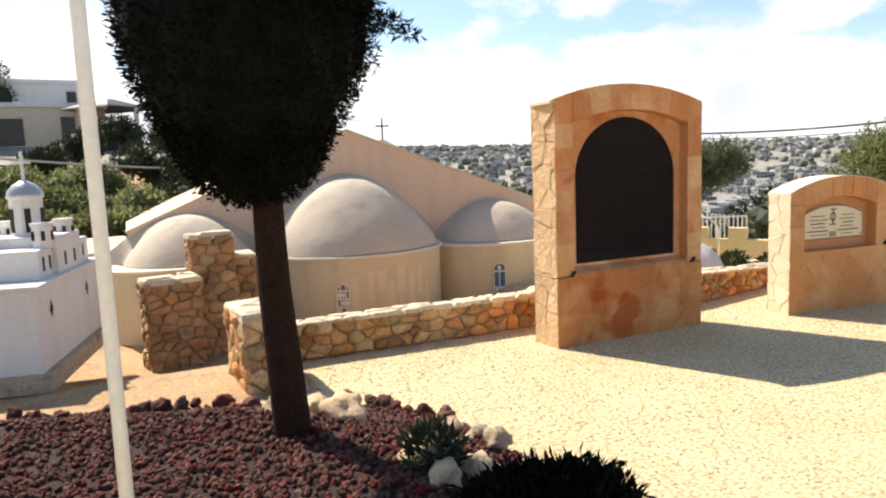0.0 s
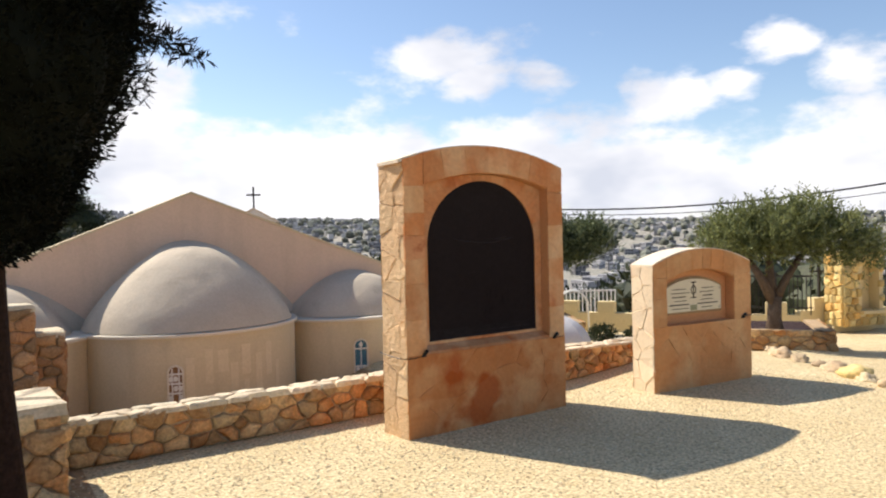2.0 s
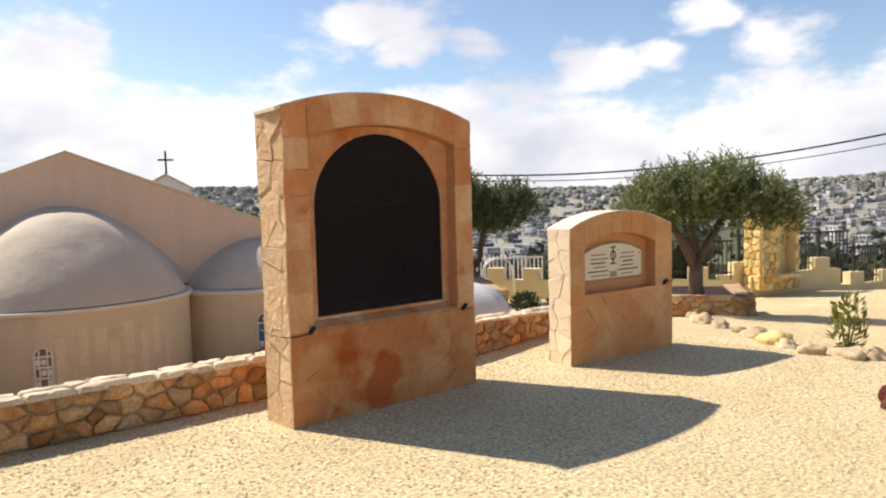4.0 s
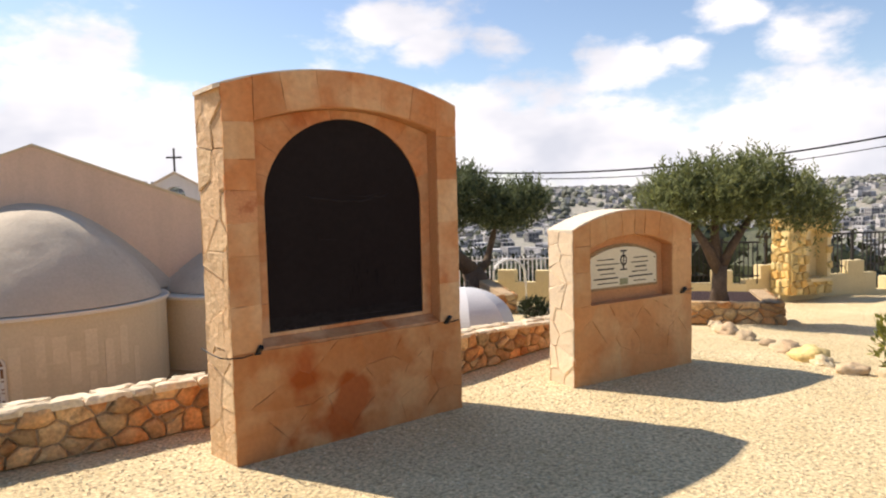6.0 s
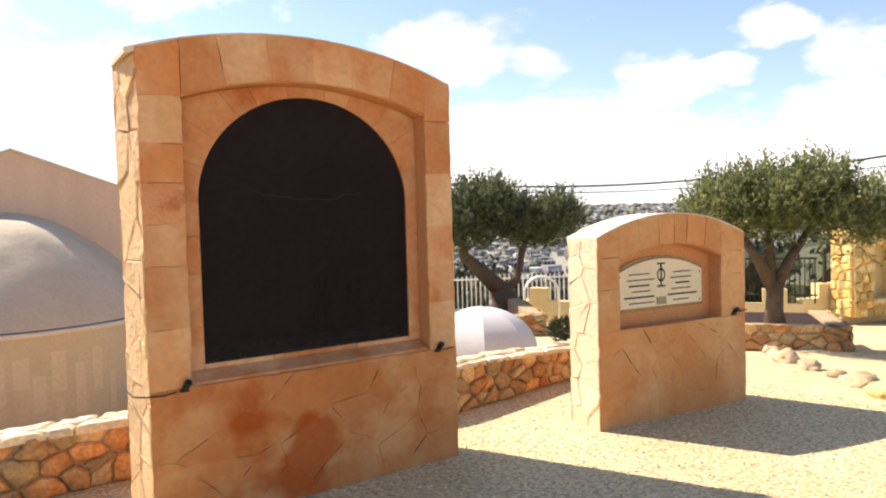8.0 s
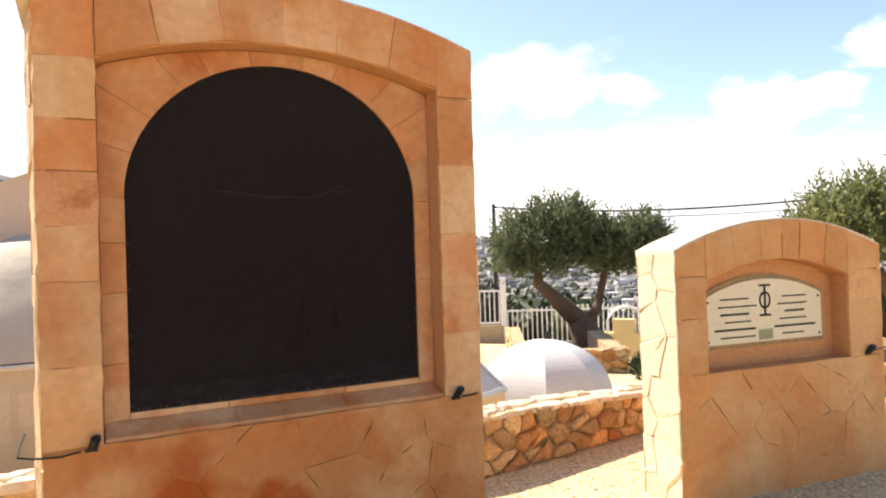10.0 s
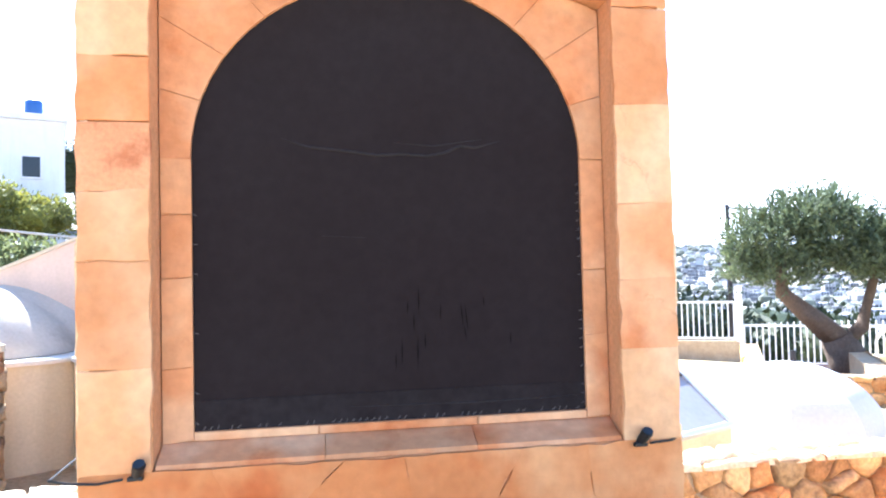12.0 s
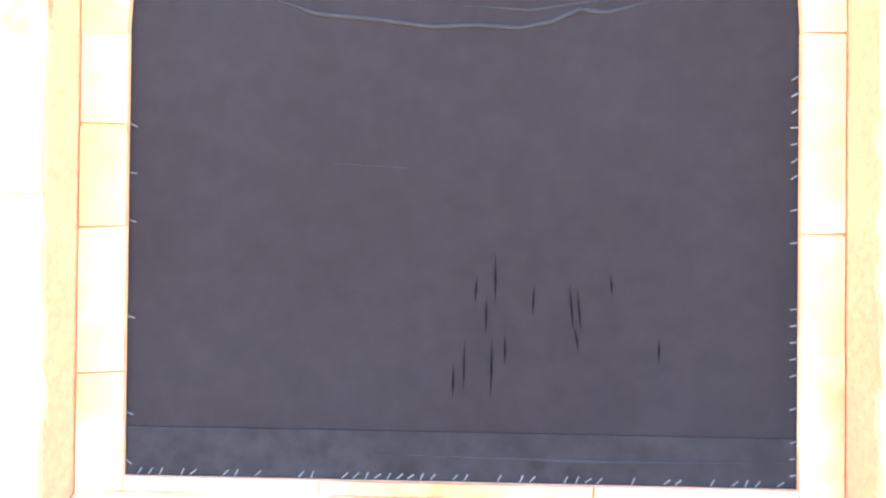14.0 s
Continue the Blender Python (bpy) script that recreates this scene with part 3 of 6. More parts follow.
def make_ground():
    def axis(lo, hi, step):
        near = list(np.arange(lo, hi + 1e-6, step))
        v, s, up = hi, step, []
        while v < 4300:
            s *= 1.17
            v += s
            up.append(v)
        v, s, dn = lo, step, []
        while v > -4300:
            s *= 1.17
            v -= s
            dn.append(v)
        return dn[::-1] + near + up
    xs, ys = axis(-7, 15, 0.25), axis(-9, 9, 0.25)
    verts = [(x, y, ground_z(x, y)) for y in ys for x in xs]
    nx = len(xs)
    faces, mats = [], []
    for j in range(len(ys) - 1):
        for i in range(nx - 1):
            faces.append((j * nx + i, j * nx + i + 1, (j + 1) * nx + i + 1, (j + 1) * nx + i))
            x, y = xs[i], ys[j]
            d = math.hypot(x, y)
            mats.append(0 if (y < 1.0 and d < 17 and not (x < -2.35 and y > -0.2)) or (x > 1.9 and d < 17) else (1 if d < 26 else 2))
    me = bpy.data.meshes.new("ground")
    me.from_pydata(verts, [], faces)
    for k in ("gravel", "earth", "hillside"):
        me.materials.append(M[k])
    me.polygons.foreach_set("material_index", mats)
    me.polygons.foreach_set("use_smooth", [True] * len(faces))
    obj("ground", me, None, "pale tan compacted gravel forecourt running into dry hillside", "ground", kind="structure")


make_ground()


# ---------------------------------------------------------------- steles with arched niches
def arc_pts(x0, x1, z_side, z_top, count):
    """Points of a flat circular arc from (x0, z_side) over the top to (x1, z_side)."""
    h, w = z_top - z_side, (x1 - x0) / 2
    r = (w * w + h * h) / (2 * h)
    cx, cz = (x0 + x1) / 2, z_top - r
    a = math.asin(min(1.0, w / r))
    return [(cx + r * math.sin(-a + 2 * a * k / count), cz + r * math.cos(-a + 2 * a * k / count)) for k in range(count + 1)]


def ray_poly(poly, c, ang):
    dx, dz = math.cos(ang), math.sin(ang)
    best = None
    for p, q in zip(poly, poly[1:] + poly[:1]):
        ex, ez = q[0] - p[0], q[1] - p[1]
        den = dx * ez - dz * ex
        if abs(den) < 1e-12:
            continue
        t = ((p[0] - c[0]) * ez - (p[1] - c[1]) * ex) / den
        u = ((p[0] - c[0]) * dz - (p[1] - c[1]) * dx) / den
        if t > 0 and -1e-6 <= u <= 1 + 1e-6 and (best is None or t > best):
            best = t
    return (c[0] + dx * best, c[1] + dz * best)


def ring(bm, outer, inner, c, y0, y1):
    """A frame between two outlines, from depth y0 back to y1."""
    angs = sorted({round(math.atan2(p[1] - c[1], p[0] - c[0]), 5) for p in outer + inner})
    o = [ray_poly(outer, c, a) for a in angs]
    i = [ray_poly(inner, c, a) for a in angs]
    vo0, vo1 = [bm.verts.new((p[0], y0, p[1])) for p in o], [bm.verts.new((p[0], y1, p[1])) for p in o]
    vi0, vi1 = [bm.verts.new((p[0], y0, p[1])) for p in i], [bm.verts.new((p[0], y1, p[1])) for p in i]
    n = len(angs)
    for k in range(n):
        j = (k + 1) % n
        for quad in ((vo0[k], vo0[j], vi0[j], vi0[k]), (vi0[k], vi0[j], vi1[j], vi1[k]), (vo0[j], vo0[k], vo1[k], vo1[j]), (vo1[j], vo1[k], vi1[k], vi1[j])):
            bm.faces.new(quad)


def prism(bm, poly, y0, y1):
    a, b = [bm.verts.new((p[0], y0, p[1])) for p in poly], [bm.verts.new((p[0], y1, p[1])) for p in poly]
    bm.faces.new(a)
    bm.faces.new(b[::-1])
    for k in range(len(poly)):
        j = (k + 1) % len(poly)
        bm.faces.new((a[j], a[k], b[k], b[j]))


def spotlight(at, turn, parent_label):
    lamp = thing("spotlight", at, parent_label, "spotlight", "spotlights on the steles", turn)
    bm = bmesh.new()
    tube(bm, [(0, 0, -0.01), (0.012, -0.03, 0.03), (0.02, -0.045, 0.052)], [0.022, 0.026, 0.028], 12)
    part("housing", bm, M["black_metal"], lamp, smooth=False)
    bm = bmesh.new()
    box(bm, -0.035, -0.028, -0.022, 0.028, 0.001, -0.004, 0.004)
    part("bracket", bm, M["black_metal"], lamp)
    bm = bmesh.new()
    lathe(bm, [(0.0, 0.0), (0.024, 0.0), (0.024, 0.006), (0.0, 0.006)], 0, 0, 12)
    bmesh.ops.rotate(bm, verts=bm.verts, matrix=Matrix.Rotation(radians(38), 3, "X"))
    bmesh.ops.translate(bm, verts=bm.verts, vec=(0.02, -0.047, 0.054))
    part("lens", bm, M["glass_dark"], lamp)
    lamp.scale = (0.66, 0.66, 0.66)
    return lamp


def cable(name, pts, radius, mat, label):
    bm = bmesh.new()
    tube(bm, pts, [radius] * len(pts), 6)
    me = bpy.data.meshes.new(name)
    bm.to_mesh(me)
    bm.free()
    me.materials.append(mat)
    return obj(name, me, None, label, "cable")


def stele(name, at, turn, width, depth, z_side, z_top, base_top, rec, rec_top, rec_depth, rng, label, splits_l, splits_r, crowns, joint=0.0009, flank=(0.30, 0.28, 0.003, 0.014, 0.016), flank_mat="smooth_side", face="ashlar_pale", foot="ashlar_pale", taper=0.0):
    """A stone slab with an arched head, rusticated flanks, dressed blocks round a niche and crazy paving below it.
    rec: niche from x0 to x1, bottom and springing; rec_top: crown of the niche."""
    st = thing(name, at, label, "stele", "stone steles of the forecourt", turn)
    x0, x1, zb, zs = rec
    head = arc_pts(0.0, width, z_side, z_top, 14)
    outer = [(0.0, 0.0)] + head + [(width, 0.0)]
    niche = [(x0, zb)] + arc_pts(x0, x1, zs, rec_top, 12) + [(x1, zb)]
    c = ((x0 + x1) / 2, (zb + zs) / 2)
    skin = 0.012
    body = bmesh.new()
    shrunk = [(min(max(p[0], 0.012 + taper * 1.1), width - 0.012), p[1] if p[1] < 0.01 else p[1] - 0.012) for p in outer]
    ring(body, shrunk, niche, c, skin, rec_depth + 0.002)
    prism(body, shrunk, rec_depth + 0.002, depth)
    part("core", body, M["mortar"], st, "peach mortar between the blocks")
    front = lambda u, v, w: (u, skin - w, v)
    gap = joint

    def block(pname, poly, mat, d=skin):
        poly = inset(poly, gap)
        if poly:
            poly = wobble(poly, rng, 0.05, 0.0045)
            v, f = flat_slab(poly, front, d + rng.uniform(-0.0012, 0.0012), 0.0022)
            obj(pname, mesh_of(pname, v, f, mat), st)
    for xa, xb, marks in ((taper, x0, splits_l), (x1, width, splits_r)):
        zz = [base_top] + marks
        for k, (a, b) in enumerate(zip(zz, zz[1:])):
            tl = rng.uniform(-0.008, 0.008)
            tone = face
            if face == "ashlar":
                tone = {(True, 0): "ashlar_cream", (True, 3): "ashlar_red", (True, 5): "ashlar_cream", (False, 0): "ashlar_cream", (False, 3): "ashlar_cream"}.get((xa == taper, k), face)
            block("stone_block", [(xa, a), (xb, a), (xb, b + tl), (xa, b)], M[tone])
        top_l, top_r = ray_poly(outer, (xa + 1e-4, 0.5), math.pi / 2)[1], ray_poly(outer, (xb - 1e-4, 0.5), math.pi / 2)[1]
        block("stone_block", [(xa, zz[-1]), (xb, zz[-1]), (xb, top_r), (xa, top_l)], M[face])
    # voussoirs between the niche and the head
    xs = [x0 + (x1 - x0) * k for k in crowns]
    for a, b in zip(xs, xs[1:]):
        low = [(a, ray_poly(niche, (a + (1e-4 if a == x0 else 0) - (1e-4 if a == x1 else 0), zb + 0.1), math.pi / 2)[1])]
        low.append((b, ray_poly(niche, (b - (1e-4 if b == x1 else 0), zb + 0.1), math.pi / 2)[1]))
        mid = (a + b) / 2
        lm = ray_poly(niche, (mid, zb + 0.1), math.pi / 2)[1]
        lean = 0.10
        oa, ob = a + (a - c[0]) * lean, b + (b - c[0]) * lean
        oa, ob = (a if a == x0 else oa), (b if b == x1 else ob)
        up = [ray_poly(outer, (ob, 0.5), math.pi / 2), ray_poly(outer, ((oa + ob) / 2, 0.5), math.pi / 2), ray_poly(outer, (oa, 0.5), math.pi / 2)]
        block("voussoir", [low[0], (mid, lm), low[1], *up], M[face])
    # crazy paving on the foot
    paving = [p for p in (inset(q, 0.0005) for q in cells(taper, 0.0, width, base_top, 0.30, 0.27, rng, 0.62)) if p]
    for poly in paving:
        v, f = flat_slab(wobble(poly, rng, 0.05, 0.005), front, skin + rng.uniform(-0.0005, 0.0005), 0.0009)
        obj("paving_stone", mesh_of("paving_stone", v, f, M[foot]), st)
    # rough flanks and the cap
    for sx, sgn in ((0.0, -1), (width, 1)):
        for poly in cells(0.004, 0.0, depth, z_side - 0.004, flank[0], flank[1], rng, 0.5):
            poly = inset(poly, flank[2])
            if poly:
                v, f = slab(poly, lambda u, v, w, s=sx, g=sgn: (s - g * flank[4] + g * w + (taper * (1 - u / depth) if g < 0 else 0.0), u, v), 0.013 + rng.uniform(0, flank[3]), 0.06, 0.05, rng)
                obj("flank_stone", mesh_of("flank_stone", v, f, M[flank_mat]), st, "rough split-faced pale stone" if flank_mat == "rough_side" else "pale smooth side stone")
    cap = bmesh.new()
    lo = [(p[0], p[1] - 0.02) for p in arc_pts(-0.004, width + 0.004, z_side, z_top, 20)]
    hi = [(p[0], p[1] + 0.007) for p in arc_pts(-0.004, width + 0.004, z_side, z_top, 20)]
    prism(cap, lo + hi[::-1], 0.008, depth + 0.01)
    part("cap", cap, M["cap"], st, "arched capping, pale with the sunlight of the top")
    return st, outer, niche, c


rng = random.Random(5)
W1, D1 = 1.842, 0.34
big, big_outer, big_niche, big_c = stele("stele", (0, 0, 0), 0.0, W1, D1, 2.31, 2.475, 0.69, (0.24, 1.65, 0.69, 2.11), 2.235, 0.145, rng,
                                         "tall peach limestone stele with an arched niche closed by dark canvas",
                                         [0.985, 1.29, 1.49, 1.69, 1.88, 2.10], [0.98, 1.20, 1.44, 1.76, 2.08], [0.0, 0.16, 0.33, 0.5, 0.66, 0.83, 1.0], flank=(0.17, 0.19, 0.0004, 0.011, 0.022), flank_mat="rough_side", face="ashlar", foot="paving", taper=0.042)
# inner frame of the niche and the canvas
scr_poly = [(0.333, 0.775)] + [(0.9505 + 0.6195 * math.cos(radians(180 - 180 * k / 28)), 1.60 + 0.575 * math.sin(radians(180 - 180 * k / 28))) for k in range(29)] + [(1.568, 0.775)]
bm = bmesh.new()
niche_in = [(0.243, 0.693)] + arc_pts(0.243, 1.647, 2.107, 2.232, 12) + [(1.647, 0.693)]
prism(bm, scr_poly, 0.117, 0.144)
part("canvas", bm, M["canvas"], big, "dark stitched canvas closing the niche")
bm = bmesh.new()
box(bm, 0.337, 0.1145, 0.776, 1.564, 0.119, 0.866)
part("hem", bm, M["hem"], big, "folded hem along the foot of the canvas")
for pts, rr in (([(0.60, 1.668), (0.68, 1.640), (0.80, 1.628), (0.90, 1.614), (0.98, 1.618), (1.06, 1.612), (1.12, 1.624), (1.17, 1.646), (1.22, 1.640), (1.30, 1.662)], 0.0045), ([(0.95, 1.655), (1.08, 1.645), (1.24, 1.668)], 0.003), ([(0.72, 1.36), (0.86, 1.352)], 0.0025), ([(0.80, 0.824), (1.2, 0.818), (1.55, 0.822)], 0.003)):
    bm = bmesh.new()
    tube(bm, [(x, 0.1168 if z > 0.9 else 0.1145, z) for x, z in pts], [0.0008] + [rr] * (len(pts) - 2) + [0.0008], 8)
    part("crease", bm, M["crease"], big, "soft crease across the canvas", smooth=True)
bm = bmesh.new()
ring(bm, niche_in, scr_poly, (0.945, 1.4), 0.112, 0.143)
part("inner_frame", bm, M["mortar"], big, "recessed peach stone surround of the niche")


def surround_stone(inner, outer):
    """A block of the surround between a run of inner points and the same number of outer ones."""
    pts = inner + outer[::-1]
    n, steps = len(pts), len(inner) - 1
    cu, cv = sum(p[0] for p in pts) / n, sum(p[1] for p in pts) / n
    size = max(max(p[0] for p in pts) - min(p[0] for p in pts), max(p[1] for p in pts) - min(p[1] for p in pts))
    near, lift = 1 - 0.0012 / size, rng.uniform(-0.0015, 0.0015)
    v, f = [], []
    for w, k in ((0.116, near), (0.107 + lift, near), (0.104 + lift, near - 0.008)):
        v += [(cu + (p[0] - cu) * k, w, cv + (p[1] - cv) * k) for p in pts]
    for k in range(2):
        f += [(k * n + i, k * n + (i + 1) % n, (k + 1) * n + (i + 1) % n, (k + 1) * n + i) for i in range(n)]
    f += [(2 * n + i, 2 * n + i + 1, 2 * n + n - 2 - i, 2 * n + n - 1 - i) for i in range(steps)]
    obj("surround_stone", mesh_of("surround_stone", v, f, M["ashlar_inner"]), big)


for x_in, x_out, marks in ((0.333, 0.244, (0.75, 0.97, 1.24, 1.43, 1.60)), (1.568, 1.646, (0.75, 1.02, 1.235, 1.48, 1.60))):
    for a, b in zip(marks, marks[1:]):
        tilt = rng.uniform(-0.006, 0.006)
        surround_stone([(x_in, a), (x_in, b)], [(x_out, a + tilt), (x_out, b + tilt)])
wedges = [0, 17, 33, 47, 66, 80, 101, 119, 131, 148, 163, 180]
for a, b in zip(wedges, wedges[1:]):
    aa = [radians(a + (b - a) * k / 6) for k in range(7)]
    surround_stone([ray_poly(scr_poly, (0.945, 1.6), t) for t in aa], [ray_poly(niche_in, (0.945, 1.6), t) for t in aa])
surround_stone([(0.333, 0.774), (0.70, 0.774)], [(0.333, 0.75), (0.70, 0.75)])
surround_stone([(0.702, 0.774), (1.20, 0.774)], [(0.702, 0.75), (1.20, 0.75)])
surround_stone([(1.202, 0.774), (1.568, 0.774)], [(1.202, 0.75), (1.568, 0.75)])
# sill of the niche: three slabs that slope outward
for a, b in ((0.245, 0.72), (0.722, 1.18), (1.182, 1.646)):
    bm = bmesh.new()
    vs = [bm.verts.new(p) for p in ((a, 0.012, 0.692), (b, 0.012, 0.692), (b, 0.111, 0.692), (a, 0.111, 0.692), (a, 0.016, 0.706), (b, 0.016, 0.706), (b, 0.111, 0.748), (a, 0.111, 0.748))]
    for q in ((0, 3, 2, 1), (4, 5, 6, 7), (0, 1, 5, 4), (1, 2, 6, 5), (2, 3, 7, 6), (3, 0, 4, 7)):
        bm.faces.new([vs[i] for i in q])
    part("sill", bm, M["ashlar_inner"], big, "sloping stone sill of the niche")
# cord lacing along the canvas edge
v, f = [], []
lace = [(0.341 + 0.0203 * k, 0.783, 50) for k in range(60)] + [(1.562, 0.80 + 0.03 * k, 20) for k in range(26)] + [(0.340, 0.80 + 0.09 * k, 160) for k in range(8)]
for x, z, ang in lace:
    if rng.random() < 0.3:
        continue
    a = radians(ang + rng.uniform(-18, 18))
    dx, dz, nx, nz = math.cos(a) * 0.0075, math.sin(a) * 0.0075, -math.sin(a) * 0.0012, math.cos(a) * 0.0012
    o = len(v)
    for s, t in ((-1, -1), (1, -1), (1, 1), (-1, 1)):
        v.append((x + s * dx + t * nx, 0.1142, z + s * dz + t * nz))
    for s, t in ((-1, -1), (1, -1), (1, 1), (-1, 1)):
        v.append((x + s * dx + t * nx, 0.1175, z + s * dz + t * nz))
    f += [tuple(o + i for i in q) for q in ((0, 1, 2, 3), (0, 4, 5, 1), (1, 5, 6, 2), (2, 6, 7, 3), (3, 7, 4, 0))]
obj("lacing", mesh_of("lacing", v, f, M["cord"]), big, "pale cord stitches along the canvas hem", kind="stuff")
# narrow slits worn through the canvas
for x, z, h, lean in ((0.965, 0.99, 0.10, 0.0), (1.005, 1.08, 0.07, 0.02), (1.015, 0.985, 0.12, -0.01), (1.022, 1.15, 0.10, 0.03), (0.945, 0.96, 0.07, 0.0), (1.09, 1.11, 0.06, -0.06), (1.165, 1.10, 0.09, 0.16),
                      (1.18, 1.09, 0.09, 0.18), (1.175, 1.04, 0.05, 0.3), (1.235, 1.14, 0.04, 0.15), (1.32, 1.02, 0.05, 0.0), (1.04, 1.02, 0.06, 0.02), (0.985, 1.13, 0.05, -0.04)):
    v = []
    for s, q in ((-0.0008, 0), (0.0022, 0.45), (0.0006, 1), (-0.0022, 0.5)):
        v.append((x + s + lean * h * q * -0.6, 0.1162, z + h * (q - 0.5)))
    obj("tear", mesh_of("tear", v, [(0, 1, 2, 3)], M["slit"]), big, "thin dark tear in the canvas")

# flood lamps and their cable at sill height
for x in (0.20, 1.70):
    spotlight((x, 0.0, 0.69), 0, "small black spotlight clipped to the stele below the niche")
cable("lamp_cable", [(-0.03, 0.33, 0.70), (-0.035, 0.15, 0.69), (-0.03, 0.0, 0.688), (0.02, -0.008, 0.678), (0.10, -0.008, 0.672), (0.165, -0.012, 0.682)], 0.004, M["black_metal"], "thin black cable running round the tall stele")
cable("lamp_cable", [(1.73, -0.01, 0.684), (1.80, -0.008, 0.688), (1.85, 0.02, 0.69), (1.855, 0.2, 0.69)], 0.004, M["black_metal"], "thin black cable running round the tall stele")

# the lower stele with its plaque
W2, D2, T2 = 1.50, 0.31, -6.5
small, small_outer, small_niche, small_c = stele("stele", (2.875, -0.245, ground_z(3.6, -0.3) - 0.01), T2, W2, D2, 1.335, 1.495, 0.69, (0.195, 1.23, 0.69, 1.165), 1.275, 0.12, rng,
                                                 "low peach limestone stele with an arched niche holding a plaque",
                                                 [0.98, 1.20], [1.02, 1.2], [0.0, 0.2, 0.38, 0.52, 0.64, 0.82, 1.0], flank=(0.16, 0.17, 0.0006, 0.006, 0.013))
pl = thing("plaque", (2.875, -0.245, 0), "cream stone plaque with dark lettering and an emblem in the niche", "plaque", "", T2)
py = 0.105
shape = [(0.258, 0.805)] + arc_pts(0.258, 1.118, 1.06, 1.155, 14) + [(1.118, 0.805)]
bm = bmesh.new()
prism(bm, [(0.232, 0.78)] + arc_pts(0.232, 1.144, 1.072, 1.182, 14) + [(1.144, 0.78)], py + 0.004, py + 0.014)
part("border", bm, M["plaque_edge"], pl, "mottled brown border")
bm = bmesh.new()
prism(bm, shape, py - 0.012, py + 0.006)
part("slab", bm, M["plaque"], pl)


def bar(x, z, w, h, name="lettering"):
    b = bmesh.new()
    box(b, x - w / 2, py - 0.0145, z - h / 2, x + w / 2, py - 0.0125, z + h / 2)
    part(name, b, M["ink"], pl)


cx = 0.688
for k, (w0, w1) in enumerate(((0.22, 0.20), (0.30, 0.24), (0.22, 0.16), (0.20, 0.22), (0.32, 0.34), (0.27, 0.18))):
    z = 1.050 - 0.042 * k
    h = 0.012 if k in (2, 4) else 0.008
    bar(cx - 0.22 + 0.02 * (k % 2), z, w0 * 0.92, h)
    bar(cx + 0.22 - 0.015 * (k % 2), z, w1 * 0.92, h)
# emblem: a ring on a stem with two crossbars
b = bmesh.new()
n0 = 20
ra = [[b.verts.new((cx + r * 0.85 * math.cos(2 * math.pi * k / n0), y, 1.035 + r * math.sin(2 * math.pi * k / n0))) for k in range(n0)] for r, y in ((0.036, py - 0.0145), (0.050, py - 0.0145), (0.050, py - 0.0122), (0.036, py - 0.0122))]
for q in range(3):
    for k in range(n0):
        b.faces.new((ra[q][k], ra[q][(k + 1) % n0], ra[q + 1][(k + 1) % n0], ra[q + 1][k]))
box(b, cx - 0.007, py - 0.015, 0.945, cx + 0.007, py - 0.0125, 1.125)
box(b, cx - 0.042, py - 0.0152, 1.112, cx + 0.042, py - 0.0127, 1.124)
box(b, cx - 0.042, py - 0.0152, 0.945, cx + 0.042, py - 0.0127, 0.957)
part("emblem", b, M["ink"], pl, "dark ring and stem emblem")
b = bmesh.new()
box(b, cx - 0.05, py - 0.0148, 0.815, cx + 0.05, py - 0.0125, 0.872)
part("patch", b, M["brass_patch"], pl, "small olive brown square")
for x, z in ((0.28, 0.825), (1.095, 0.825), (0.28, 1.04), (1.095, 1.04)):
    b = bmesh.new()
    bmesh.ops.create_icosphere(b, subdivisions=1, radius=0.008, matrix=Matrix.Translation((x, py - 0.012, z)))
    part("screw", b, M["iron"], pl)
mm = pose(2.875, -0.245, 0, 0, 0, T2)
p = mm @ Vector((1.36, 0.0, 0.70))
spotlight(tuple(p), T2, "small black spotlight clipped to the low stele")
cable("lamp_cable", [tuple(mm @ Vector(q)) for q in ((1.37, -0.012, 0.70), (1.44, -0.008, 0.71), (1.52, 0.0, 0.715), (1.535, 0.2, 0.70))], 0.004, M["black_metal"], "thin black cable on the low stele")


# ---------------------------------------------------------------- chapel with three apses
CH = thing("chapel", (-0.17, 5.67, 0.0), "beige plastered chapel with a gabled end, three apses and half domes", "chapel")
GX, RIDGE, SLOPE = 4.05, 2.43, 0.365
SIDES = {-1: (3.40, 0.42), 1: (GX, SLOPE)}  # half width and pitch of either side
APSES = [(-2.56, 1.0, 0.53, 0.92, 0.66, 1.22), (-0.13, 1.50, 0.545, 1.43, 1.12, 1.0), (2.62, 1.0, 0.47, 1.10, 0.66, 1.30)]  # centre, radius, wall top, dome radius, dome rise, widening


